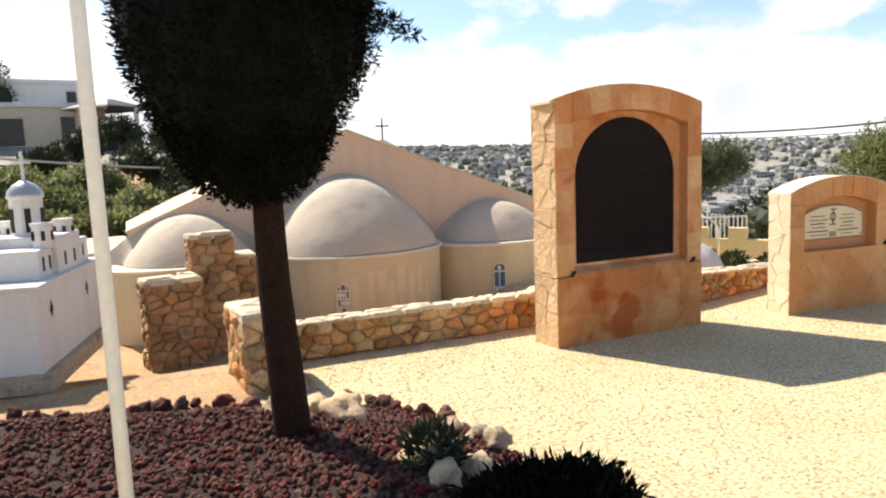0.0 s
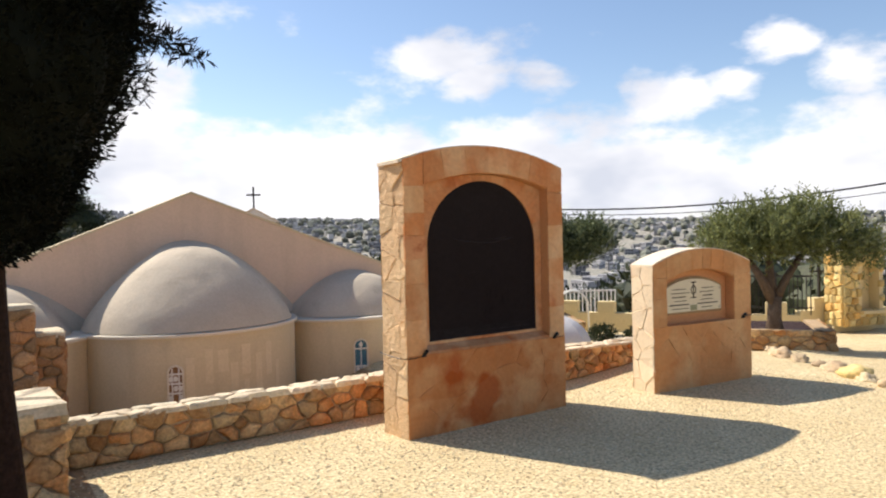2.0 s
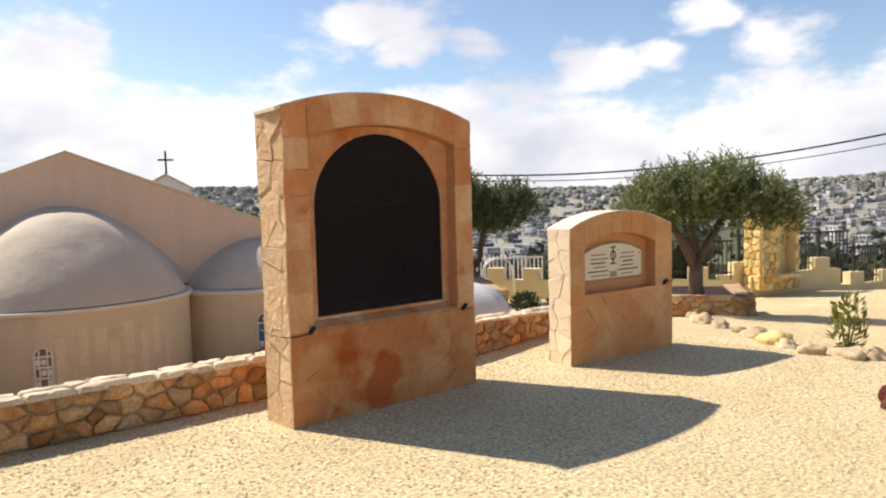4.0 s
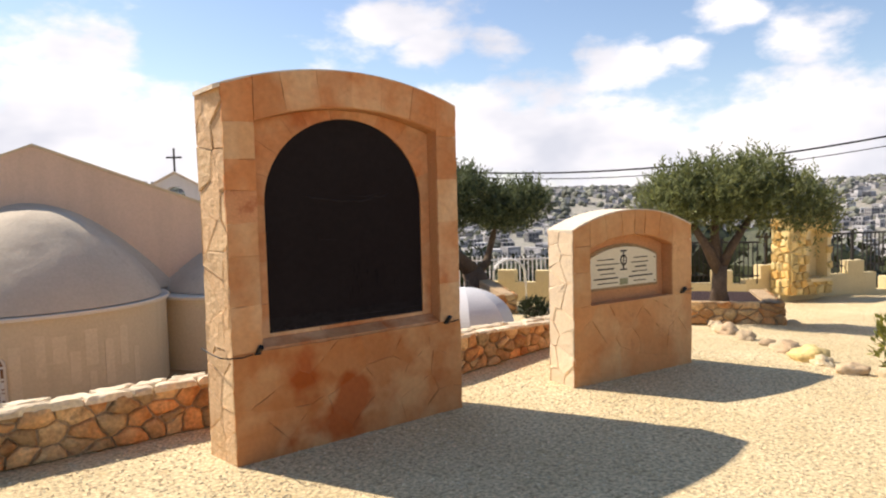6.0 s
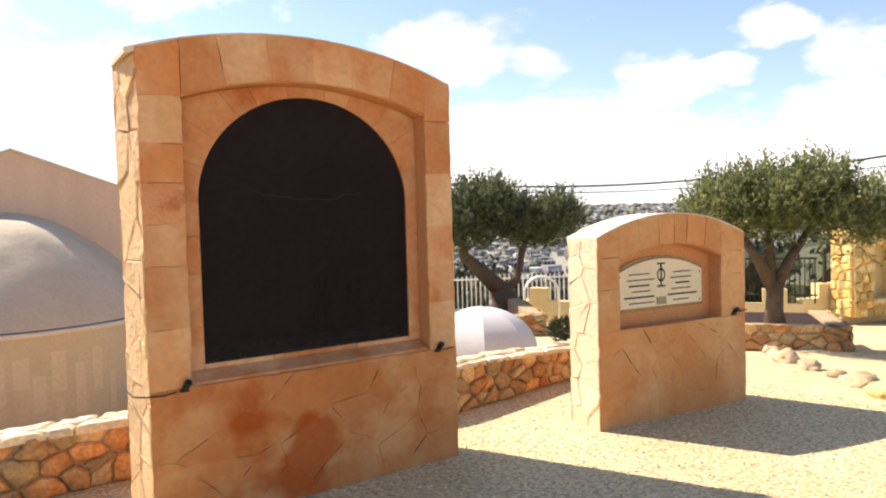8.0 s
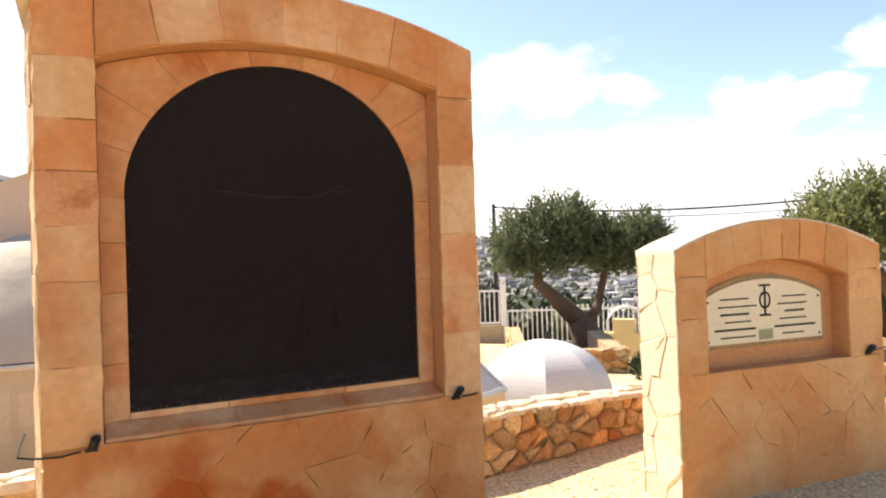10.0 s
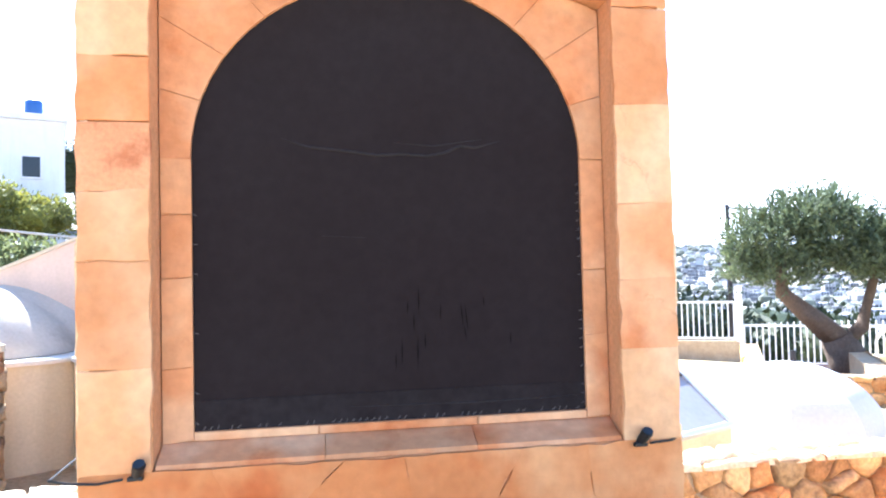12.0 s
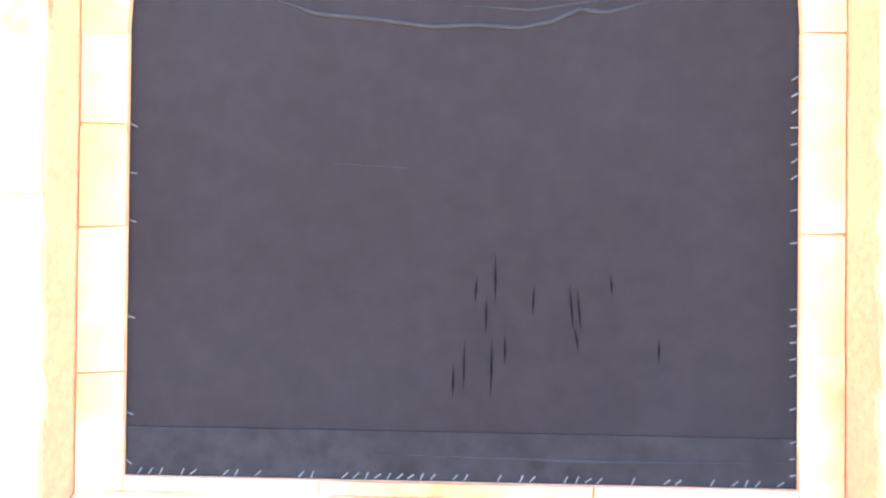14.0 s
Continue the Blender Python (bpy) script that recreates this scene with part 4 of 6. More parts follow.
def chapel_gable():
    """The gabled end wall, the roof behind it and its coping."""
    deep = 0.26
    bm = bmesh.new()
    prism(bm, [(-SIDES[-1][0], -1.2), (-SIDES[-1][0], RIDGE - SIDES[-1][1] * SIDES[-1][0]), (0.0, RIDGE), (GX, RIDGE - SLOPE * GX), (GX, -1.2)], 0.0, deep)
    part("gable", bm, M["plaster_pink"], CH, "pinkish beige plastered gable")
    for s in (-1, 1):
        half, pitch = SIDES[s]
        bm = bmesh.new()
        vs = [bm.verts.new(p) for p in ((0, deep, RIDGE - 0.42), (s * half, deep, RIDGE - pitch * half - 0.42), (s * half, 11.5, RIDGE - pitch * half - 0.42), (0, 11.5, RIDGE - 0.42))]
        lo = [bm.verts.new((v.co.x, v.co.y, v.co.z - 0.12)) for v in vs]
        bm.faces.new(vs)
        bm.faces.new(lo[::-1])
        for k in range(4):
            bm.faces.new((vs[k], vs[(k + 1) % 4], lo[(k + 1) % 4], lo[k]))
        part("roof", bm, M["plaster_pink"], CH)
    bm = bmesh.new()
    box(bm, -SIDES[-1][0], deep, -1.2, GX, 11.45, RIDGE - SLOPE * GX - 0.55)
    part("nave_wall", bm, M["plaster"], CH)
    for s in (-1, 1):
        half, pitch = SIDES[s]
        bm = bmesh.new()
        rows = []
        for x, z in ((0, RIDGE), (s * (half + 0.02), RIDGE - pitch * (half + 0.02))):
            rows.append([bm.verts.new(q) for q in ((x, -0.02, z - 0.02), (x, -0.02, z + 0.015), (x, 0.28, z + 0.015), (x, 0.28, z - 0.02))])
        for k in range(4):
            bm.faces.new((rows[0][k], rows[1][k], rows[1][(k + 1) % 4], rows[0][(k + 1) % 4]))
        bm.faces.new(rows[0])
        bm.faces.new(rows[1][::-1])
        part("gable_coping", bm, M["plaster"], CH)


def half_dome(bm, cx, top, wx, wy, wide, rise, fwd):
    """A half dome of bell-shaped section close before the gable, joined to it by a short barrel."""
    na, nr = 44, 22
    rows = []
    for k in range(nr + 1):
        rho = k / nr
        row = []
        for q in range(na + 1):
            a = math.pi + math.pi * q / na
            h = math.cos(math.pi * rho / 2) ** 0.8
            x, y = cx + wx * rho * math.cos(a), -fwd + wy * rho * math.sin(a)
            fade = min(1.0, 4 * (1 - rho))
            h += fade * (0.030 * noise.noise(Vector((x * 1.7, y * 1.7, 3.0))) + 0.012 * noise.noise(Vector((x * 5, y * 5, 1.0))))
            row.append(bm.verts.new((x, y, top + rise * h)))
        rows.append(row)
    for r0, r1 in zip(rows, rows[1:]):
        for q in range(na):
            bm.faces.new((r0[q], r0[q + 1], r1[q + 1], r1[q]))
    line = [r[0] for r in rows[::-1]] + [r[-1] for r in rows[1:]]
    n = len(line) - 1
    prev = line
    for s in range(1, 6):
        t = s / 5
        cur = []
        for k, v in enumerate(line):
            u = abs(2 * k / n - 1)
            side = wide[1] if 2 * k > n else -wide[0]
            bell = (cx + side * u, top + rise * 1.05 * math.cos(math.pi * u / 2) ** 0.95)
            w = t ** 1.5
            cur.append(bm.verts.new((v.co.x * (1 - w) + bell[0] * w, -fwd + (fwd + 0.03) * t, v.co.z * (1 - w) + bell[1] * w)))
        for k in range(n):
            bm.faces.new((prev[k], prev[k + 1], cur[k + 1], cur[k]))
        prev = cur
    bmesh.ops.remove_doubles(bm, verts=bm.verts, dist=0.0005)


chapel_gable()
for i, (cx, r, top, dr, rise, wid) in enumerate(APSES):
    bm = bmesh.new()
    fwd = 0.2
    lathe(bm, [(r, -1.3), (r, top - 0.01)], cx, -fwd, 40, 180, 360, wid, 0.97)
    lathe(bm, [(r, top - 0.01), (0.3, top - 0.01)], cx, -fwd, 40, 180, 360, wid, 0.97)
    for s in (-1, 1):
        box(bm, min(cx + s * wid * r, cx + s * wid * (r - 0.2)), -fwd - 0.001, -1.3, max(cx + s * wid * r, cx + s * wid * (r - 0.2)), 0.02, top)
    apse = part("apse", bm, M["plaster"], CH, "curved apse wall with a pale cornice", smooth=False)
    for p in apse.data.polygons:
        p.use_smooth = abs(p.normal.z) < 0.3
    bm = bmesh.new()
    lathe(bm, [(r - 0.02, top - 0.05), (r + 0.035, top - 0.045), (r + 0.04, top - 0.012), (r + 0.03, top), (0.3, top + 0.010)], cx, -fwd, 40, 180, 360, wid, 0.97)
    part("cornice", bm, M["cornice"], CH, "thin cream cornice")
    bm = bmesh.new()
    half_dome(bm, cx, top + 0.012, dr, 1.36 if i == 1 else 0.86, (1.18, 1.80) if i == 1 else (1.3, 1.3), rise, 0.30 if i == 1 else 0.2)
    part("half_dome", bm, M["dome_plaster"], CH, "grey cement-rendered half dome", smooth=True)
    # squarish repairs in the render of the middle apse
    if i == 1:
        fix = random.Random(8)
        for a0, a1, z0, z1 in ((-106, -102, -0.35, 0.24), (-97, -93.5, -0.1, 0.33), (-91, -86, 0.02, 0.30), (-85, -81, -0.22, 0.12), (-79, -74, -0.05, 0.34), (-78, -75, -0.40, -0.12), (-71, -67, -0.30, 0.20), (-64, -60, -0.12, 0.32), (-57, -54, -0.35, 0.05)):
            bm = bmesh.new()
            lathe(bm, [(r - 0.02, z0), (r + 0.0025, z0), (r + 0.0025 + fix.uniform(0, 0.002), z1), (r - 0.02, z1)], cx, -fwd, 4, a0, a1, wid, 0.97)
            for f in (0, 4):
                edge = [v for v in bm.verts if abs(math.degrees(math.atan2((v.co.y + fwd) / 0.97, (v.co.x - cx) / wid)) - (a0 if f == 0 else a1)) < 0.01]
                if len(edge) == 4:
                    bm.faces.new(edge)
            part("plaster_patch", bm, M["plaster_repair"], CH, "squarish repair in the plaster")
    # a small arched window with a pierced white stone screen
    if i > 0:
        head = {1: -0.36, 2: -0.35}[i]
        a = -math.pi / 2 + head
        wx, wy = cx + wid * r * math.cos(a), -fwd + 0.97 * r * math.sin(a)
        wz = -0.32 if i == 1 else -0.36
        ww, wh = (0.088, 0.47) if i == 1 else (0.10, 0.50)

        def arched(half, low, high):
            return [(-half, low)] + [(half * math.cos(radians(180 - 18 * k)), high - half + half * math.sin(radians(180 - 18 * k))) for k in range(11)] + [(half, low)]

        def set_in(b):
            bmesh.ops.rotate(b, verts=b.verts, matrix=Matrix.Rotation(head, 3, "Z"))
            bmesh.ops.translate(b, verts=b.verts, vec=(wx, wy, 0))
            return b
        bm = bmesh.new()
        prism(bm, arched(ww, wz, wz + wh), -0.010, 0.05)
        wob = part("window", set_in(bm), M["glass_amber"] if i == 1 else M["glass_blue"], CH, "small arched window with a pierced screen")
        bm = bmesh.new()
        ring(bm, arched(ww + 0.012, wz - 0.012, wz + wh + 0.012), arched(ww - 0.010, wz + 0.012, wz + wh - 0.010), (0.0, wz + wh / 2), -0.026, 0.02)
        part("window_frame", set_in(bm), M["cornice"], wob, "pale plaster surround")
        bm = bmesh.new()
        for z in (0.13, 0.25, 0.37) if i == 1 else (0.09, 0.36):
            box(bm, -ww + 0.01, -0.020, wz + z - 0.011, ww - 0.01, -0.008, wz + z + 0.011)
        for x in (-0.040, 0.040) if i == 1 else (0.0,):
            box(bm, x - 0.008, -0.018, wz + 0.012, x + 0.008, -0.009, wz + wh - 0.03)
        disc = [(0.030 * math.cos(radians(36 * k)), 0.036 * math.sin(radians(36 * k))) for k in range(10)]
        for x, z in ((0, 0.19), (-0.06, 0.07), (0.06, 0.07), (0, 0.31), (-0.058, 0.31), (0.058, 0.19)) if i == 1 else ((-0.05, 0.05), (0.05, 0.05), (0.0, 0.42)):
            prism(bm, [(x + p[0], wz + z + p[1]) for p in disc], -0.016, -0.009)
        part("screen", set_in(bm), M["white_paint"], wob, "pierced white stone screen")
# low wing beside the apses
bm = bmesh.new()
box(bm, -6.2, 0.5, -1.3, -3.42, 3.5, 0.62, 0.01)
part("wing", bm, M["plaster"], CH)
bm = bmesh.new()
box(bm, -6.25, 0.44, 0.62, -3.42, 3.55, 0.69, 0.01)
part("wing_coping", bm, M["plaster_pink"], CH)
bm = bmesh.new()
box(bm, -6.4, 0.30, -1.2, -3.95, 0.52, -0.42, 0.02)
part("footing", bm, M["white_paint"], CH)

# bell gable with its cross beyond the nave
BT = thing("bell_gable", (7.05, 23.6, 0.0), "white bell gable with a metal cross behind the roofs", "bell gable", "", -25)
bm = bmesh.new()
gp = [(-0.9, -2.0), (-0.9, 2.55), (0.0, 3.05), (0.9, 2.55), (0.9, -2.0)]
hole = [(-0.38, 1.55)] + arc_pts(-0.38, 0.38, 2.25, 2.55, 8) + [(0.38, 1.55)]
ring(bm, gp, hole, (0.0, 2.0), 0.0, 0.5)
part("wall", bm, M["white_paint"], BT)
for s in (-1, 1):
    bm = bmesh.new()
    vs = [bm.verts.new(p) for p in ((0, -0.08, 3.06), (s * 1.02, -0.08, 2.49), (s * 1.02, 0.58, 2.49), (0, 0.58, 3.06))]
    lo = [bm.verts.new(v.co + Vector((0, 0, 0.08))) for v in vs]
    bm.faces.new(vs)
    bm.faces.new(lo)
    for k in range(4):
        bm.faces.new((vs[k], vs[(k + 1) % 4], lo[(k + 1) % 4], lo[k]))
    part("roof", bm, M["house_wall"], BT)
bm = bmesh.new()
lathe(bm, [(0.24, 1.72), (0.20, 1.80), (0.15, 2.0), (0.10, 2.1), (0.0, 2.13)], 0, 0.25, 14)
part("bell", bm, M["iron"], BT, smooth=True)
bm = bmesh.new()
box(bm, -0.035, 0.2, 3.05, 0.035, 0.27, 4.05)
box(bm, -0.29, 0.201, 3.66, 0.29, 0.269, 3.73)
part("cross", bm, M["iron"], BT, "plain metal cross")


# ---------------------------------------------------------------- rubble walls
def rubble_run(name, line, height, thick, label, seed, stone=(0.155, 0.108), coping=True, cat="stone wall", tops=None):
    """A low wall of fitted field stones along a line of (x, y, base z)."""
    r = random.Random(seed)
    wall = thing(name, (0, 0, 0), label, cat)
    pts = [Vector((p[0], p[1])) for p in line]
    cum = [0.0]
    for a, b in zip(pts, pts[1:]):
        cum.append(cum[-1] + (b - a).length)

    def along(u):
        u = min(max(u, 0.0), cum[-1] - 1e-5)
        for k in range(len(pts) - 1):
            if u <= cum[k + 1]:
                t = (u - cum[k]) / (cum[k + 1] - cum[k])
                d = (pts[k + 1] - pts[k]).normalized()
                z = line[k][2] + (line[k + 1][2] - line[k][2]) * t
                return pts[k].lerp(pts[k + 1], t), Vector((d.y, -d.x)), z
    total = cum[-1]

    def share(u):
        return lin(min(max(u, 0.0), total), list(zip(cum, tops))) if tops else 1.0
    core = bmesh.new()
    rows = []
    for k in range(int(total / 0.25) + 2):
        u = total * k / (int(total / 0.25) + 1)
        p, nrm, z = along(u)
        f, b, up = p, p - nrm * thick, z + height * share(u) - 0.02
        rows.append([core.verts.new(q) for q in ((f.x, f.y, z - 0.3), (f.x, f.y, up), (b.x, b.y, up), (b.x, b.y, z - 0.8))])
    for a, b in zip(rows, rows[1:]):
        for k in range(4):
            core.faces.new((a[k], b[k], b[(k + 1) % 4], a[(k + 1) % 4]))
    core.faces.new(rows[0])
    core.faces.new(rows[-1][::-1])
    part("mortar_core", core, M["wall_mortar"], wall, "brown mortar")

    def place(u, v, w):
        p, nrm, z = along(u)
        q = p + nrm * w
        return (q.x, q.y, z + v * share(u))
    for poly in cells(0.0, 0.0, total, height, stone[0], stone[1], r, 0.52):
        poly = inset(poly, 0.006)
        if not poly:
            continue
        v, f = slab(wobble(poly, r, 0.045, 0.012), place, r.uniform(0.014, 0.045), 0.34, 0.25, r)
        obj("stone", mesh_of("stone", v, f, M["rubble"], True), wall)
    if coping:
        def over(u, v, w):
            p, nrm, z = along(u)
            q = p - nrm * v
            return (q.x, q.y, z + height * share(u) - 0.02 + w)
        for poly in cells(0.0, -0.045, total, thick, 0.26, thick * 0.5, r, 0.4):
            poly = inset(poly, 0.008)
            if poly:
                v, f = slab(wobble(poly, r, 0.06, 0.010), over, r.uniform(0.016, 0.040), 0.22, 0.12, r)
                obj("coping_stone", mesh_of("coping_stone", v, f, M["coping"]), wall, "pale flat coping stone")
    return wall


rubble_run("stone_wall", [(-2.42, 1.0, 0), (-1.3, 0.96, 0), (-0.4, 0.93, 0), (0.4, 0.92, 0), (2.2, 0.76, 0), (3.0, 0.88, 0), (3.85, 1.02, 0), (4.9, 1.30, -0.02)], 0.355, 0.21,
           "low rubble retaining wall of ochre field stones with pale coping", 3, tops=(1.0, 1.0, 1.0, 1.0, 1.06, 0.98, 0.82, 0.68))


def pier(at, wx, wy, height, turn, label, seed):
    """A rubble stone pier, faced on the sides that show."""
    r = random.Random(seed)
    pr = thing("stone_pier", at, label, "stone pier", "ruined stone piers", turn)
    bm = bmesh.new()
    box(bm, -wx / 2 + 0.01, -wy / 2 + 0.01, -0.3, wx / 2 - 0.01, wy / 2 - 0.01, height - 0.03)
    part("mortar_core", bm, M["wall_mortar"], pr, "brown mortar")
    for side in range(4):
        half = wy / 2 if side % 2 == 0 else wx / 2
        span = wx if side % 2 == 0 else wy
        rot = Matrix.Rotation(radians(90 * side), 3, "Z")
        for poly in cells(-span / 2 - 0.02, -0.05, span / 2 + 0.02, height, 0.17, 0.12, r, 0.42):
            poly = inset(poly, 0.005)
            if poly:
                v, f = slab(wobble(poly, r, 0.05, 0.012), lambda u, v, w: tuple(rot @ Vector((u, -half - w + 0.01, v))), r.uniform(0.016, 0.045), 0.36, 0.25, r)
                # tall piers carry the shade in their stone colour, the wall end does not
                obj("stone", mesh_of("stone", v, f, M["pier_stone_shaded"] if height > 0.8 else M["rubble"], True), pr)
    for poly in cells(-wx / 2 - 0.03, -wy / 2 - 0.03, wx / 2 + 0.03, wy / 2 + 0.03, 0.3, 0.25, r, 0.3):
        poly = inset(poly, 0.006)
        if poly:
            v, f = slab(poly, lambda u, v, w: (u, v, height - 0.03 + w), r.uniform(0.04, 0.07), 0.2, 0.1, r)
            obj("coping_stone", mesh_of("coping_stone", v, f, M["coping"]), pr, "pale flat coping stone")
    return pr


pier((-3.16, 3.45, -0.46), 0.60, 0.42, 1.02, 8, "broken rubble stone pier with a pale flat top", 11)
pier((-2.62, 3.95, -0.50), 0.50, 0.44, 1.52, 4, "tall rubble stone pier with pale coping", 12)
pier((-2.22, 4.12, -0.50), 0.34, 0.36, 1.20, -4, "rubble stone pier joined to the tall one", 13)
pier((-2.62, 0.62, 0.0), 0.36, 0.72, 0.62, 3, "rough rubble end of the retaining wall", 14)

# ---------------------------------------------------------------- white model church on its base
WC = thing("model_church", (-4.32, 1.42, -0.05), "white painted model church with a drum dome and cross", "model church", "", -12)
bm = bmesh.new()
box(bm, -2.0, -0.05, 0.0, 0.07, 2.25, 0.16, 0.01)
part("plinth", bm, M["field_rock"], WC, "brown stone plinth")
bm = bmesh.new()
box(bm, -1.95, 0.0, 0.16, 0.0, 2.15, 0.90, 0.012)
part("base", bm, M["white_paint"], WC)
bm = bmesh.new()
box(bm, -1.98, -0.03, 0.90, 0.03, 2.18, 0.935, 0.008)
part("ledge", bm, M["white_paint"], WC)
bm = bmesh.new()
box(bm, -1.3, 0.40, 0.935, -0.08, 2.0, 1.20, 0.008)
box(bm, -1.36, 0.78, 0.9351, -0.03, 1.55, 1.30, 0.008)
part("nave", bm, M["white_paint"], WC)
for x, y, rr, h in ((-0.36, 1.1, 0.15, 0.46), (-0.14, 1.42, 0.09, 0.2), (-0.66, 1.42, 0.09, 0.2), (-0.68, 0.80, 0.09, 0.2), (-0.13, 0.74, 0.09, 0.2)):
    bm = bmesh.new()
    lathe(bm, [(rr, 1.195), (rr, 1.20 + h), (rr * 1.12, 1.21 + h), (rr * 1.12, 1.235 + h), (0.0, 1.235 + h)], x, y, 12)
    tower = part("tower", bm, M["white_paint"], WC)
    for k in range(6):
        a = radians(60 * k + 20)
        b = bmesh.new()
        box(b, -rr * 0.18, -0.008, 1.22 + h * 0.25, rr * 0.18, 0.004, 1.20 + h * 0.8)
        bmesh.ops.rotate(b, verts=b.verts, matrix=Matrix.Rotation(a, 3, "Z"))
        bmesh.ops.translate(b, verts=b.verts, vec=(x + rr * 0.985 * math.sin(a), y - rr * 0.985 * math.cos(a), 0))
        part("window", b, M["glass_dark"], tower)
bm = bmesh.new()
lathe(bm, [(0.165, 1.69), (0.15, 1.74), (0.10, 1.80), (0.04, 1.835), (0.0, 1.84)], -0.36, 1.1, 14)
part("dome", bm, M["tin"], WC, "small grey dome", smooth=True)
bm = bmesh.new()
box(bm, -0.372, 1.088, 1.83, -0.348, 1.112, 2.12)
box(bm, -0.44, 1.0885, 2.00, -0.28, 1.1115, 2.024)
part("cross", bm, M["white_paint"], WC)
for x, y, ax in ((0.004, 0.35, 1), (0.004, 1.5, 1), (-0.7, -0.004, 0)):
    b = bmesh.new()
    s = 0.035
    for bx in ((-s * 0.4, -s * 2), (-s, -s * 0.7)):
        hw, hh = abs(bx[0]), abs(bx[1])
        if ax:
            box(b, x - 0.006, y - hw, 0.68 - hh, x + 0.002 + hw * 0.02, y + hw, 0.68 + hh)
        else:
            box(b, x - hw, y - 0.004 - hw * 0.02, 0.68 - hh, x + hw, y + 0.004, 0.68 + hh)
    part("cross_opening", b, M["glass_dark"], WC)
for x, y in ((-0.078, 0.52), (-0.078, 0.70), (-0.078, 1.8), (-0.028, 1.0), (-0.028, 1.3)):
    b = bmesh.new()
    box(b, x - 0.01, y - 0.02, 1.0, x + 0.006, y + 0.02, 1.13)
    part("window", b, M["glass_dark"], WC)

# white pole in the bed
PO = thing("white_pole", (-3.627, -3.45, 0.0), "slim white painted metal pole standing in the gravel bed", "pole")
bm = bmesh.new()
tube(bm, [(0, 0, 0), (0, 0, 4.6)], [0.0175, 0.0175], 14)
part("shaft", bm, M["white_metal"], PO, smooth=True)
bm = bmesh.new()
lathe(bm, [(0.05, 0.12), (0.05, 0.2), (0.025, 0.22), (0.0178, 0.24)], 0, 0, 14)
part("collar", bm, M["white_metal"], PO)

# ---------------------------------------------------------------- raised bed of red lava gravel
BED = [(-1.52, -2.6), (-1.58, -1.9), (-1.70, -1.2), (-1.98, -0.74), (-2.5, -0.34), (-3.25, -0.02), (-4.4, 0.45), (-5.4, 0.2), (-5.8, -1.6), (-5.2, -3.2), (-3.9, -4.05), (-2.6, -3.75), (-1.75, -3.2)]


def bed_inside(x, y):
    c = False
    for (ax, ay), (bx, by) in zip(BED, BED[1:] + BED[:1]):
        if (ay > y) != (by > y) and x < (bx - ax) * (y - ay) / (by - ay) + ax:
            c = not c
    return c


def bed_edge(x, y):
    best = 9.0
    p = Vector((x, y))
    for a, b in zip(BED, BED[1:] + BED[:1]):
        a, b = Vector(a), Vector(b)
        t = min(max((p - a).dot(b - a) / (b - a).length_squared, 0), 1)
        best = min(best, (a.lerp(b, t) - p).length)
    return best


def bed_z(x, y):
    return 0.05 + 0.23 * smooth_step(0.0, 0.9, bed_edge(x, y)) + 0.02 * noise.noise(Vector((x * 3, y * 3, 0)))


FB = thing("flower_bed", (0, 0, 0), "raised bed of dark red lava gravel edged with rough field stones", "flower bed")
g = 0.12
vid, vs, fs = {}, [], []
for i in range(-52, -8):
    for j in range(-36, 8):
        x, y = i * g, j * g
        if bed_inside(x + g / 2, y + g / 2):
            q = []
            for a, b in ((0, 0), (1, 0), (1, 1), (0, 1)):
                key = (i + a, j + b)
                if key not in vid:
                    vid[key] = len(vs)
                    xx, yy = key[0] * g, key[1] * g
                    vs.append((xx, yy, bed_z(xx, yy) if bed_inside(xx, yy) else 0.02))
                q.append(vid[key])
            fs.append(tuple(q))
obj("soil", mesh_of("soil", vs, fs, M["lava_soil"], True), FB, "dark red brown soil")
r2 = random.Random(21)
vs, fs = [], []
proto = []
for k in range(6):
    me = rock_mesh("tmp", 1, 1, 0.7, M["lava"], k + 50, 1)
    proto.append(([v.co.copy() for v in me.vertices], [tuple(p.vertices) for p in me.polygons]))
    bpy.data.meshes.remove(me)


def scatter_stones(vs, fs, x, y, z, s):
    pv, pf = r2.choice(proto)
    m3 = Euler((r2.uniform(0, 6), r2.uniform(0, 6), r2.uniform(0, 6))).to_matrix()
    o = len(vs)
    vs += [tuple(m3 @ v * s + Vector((x, y, z))) for v in pv]
    fs += [tuple(i + o for i in f) for f in pf]


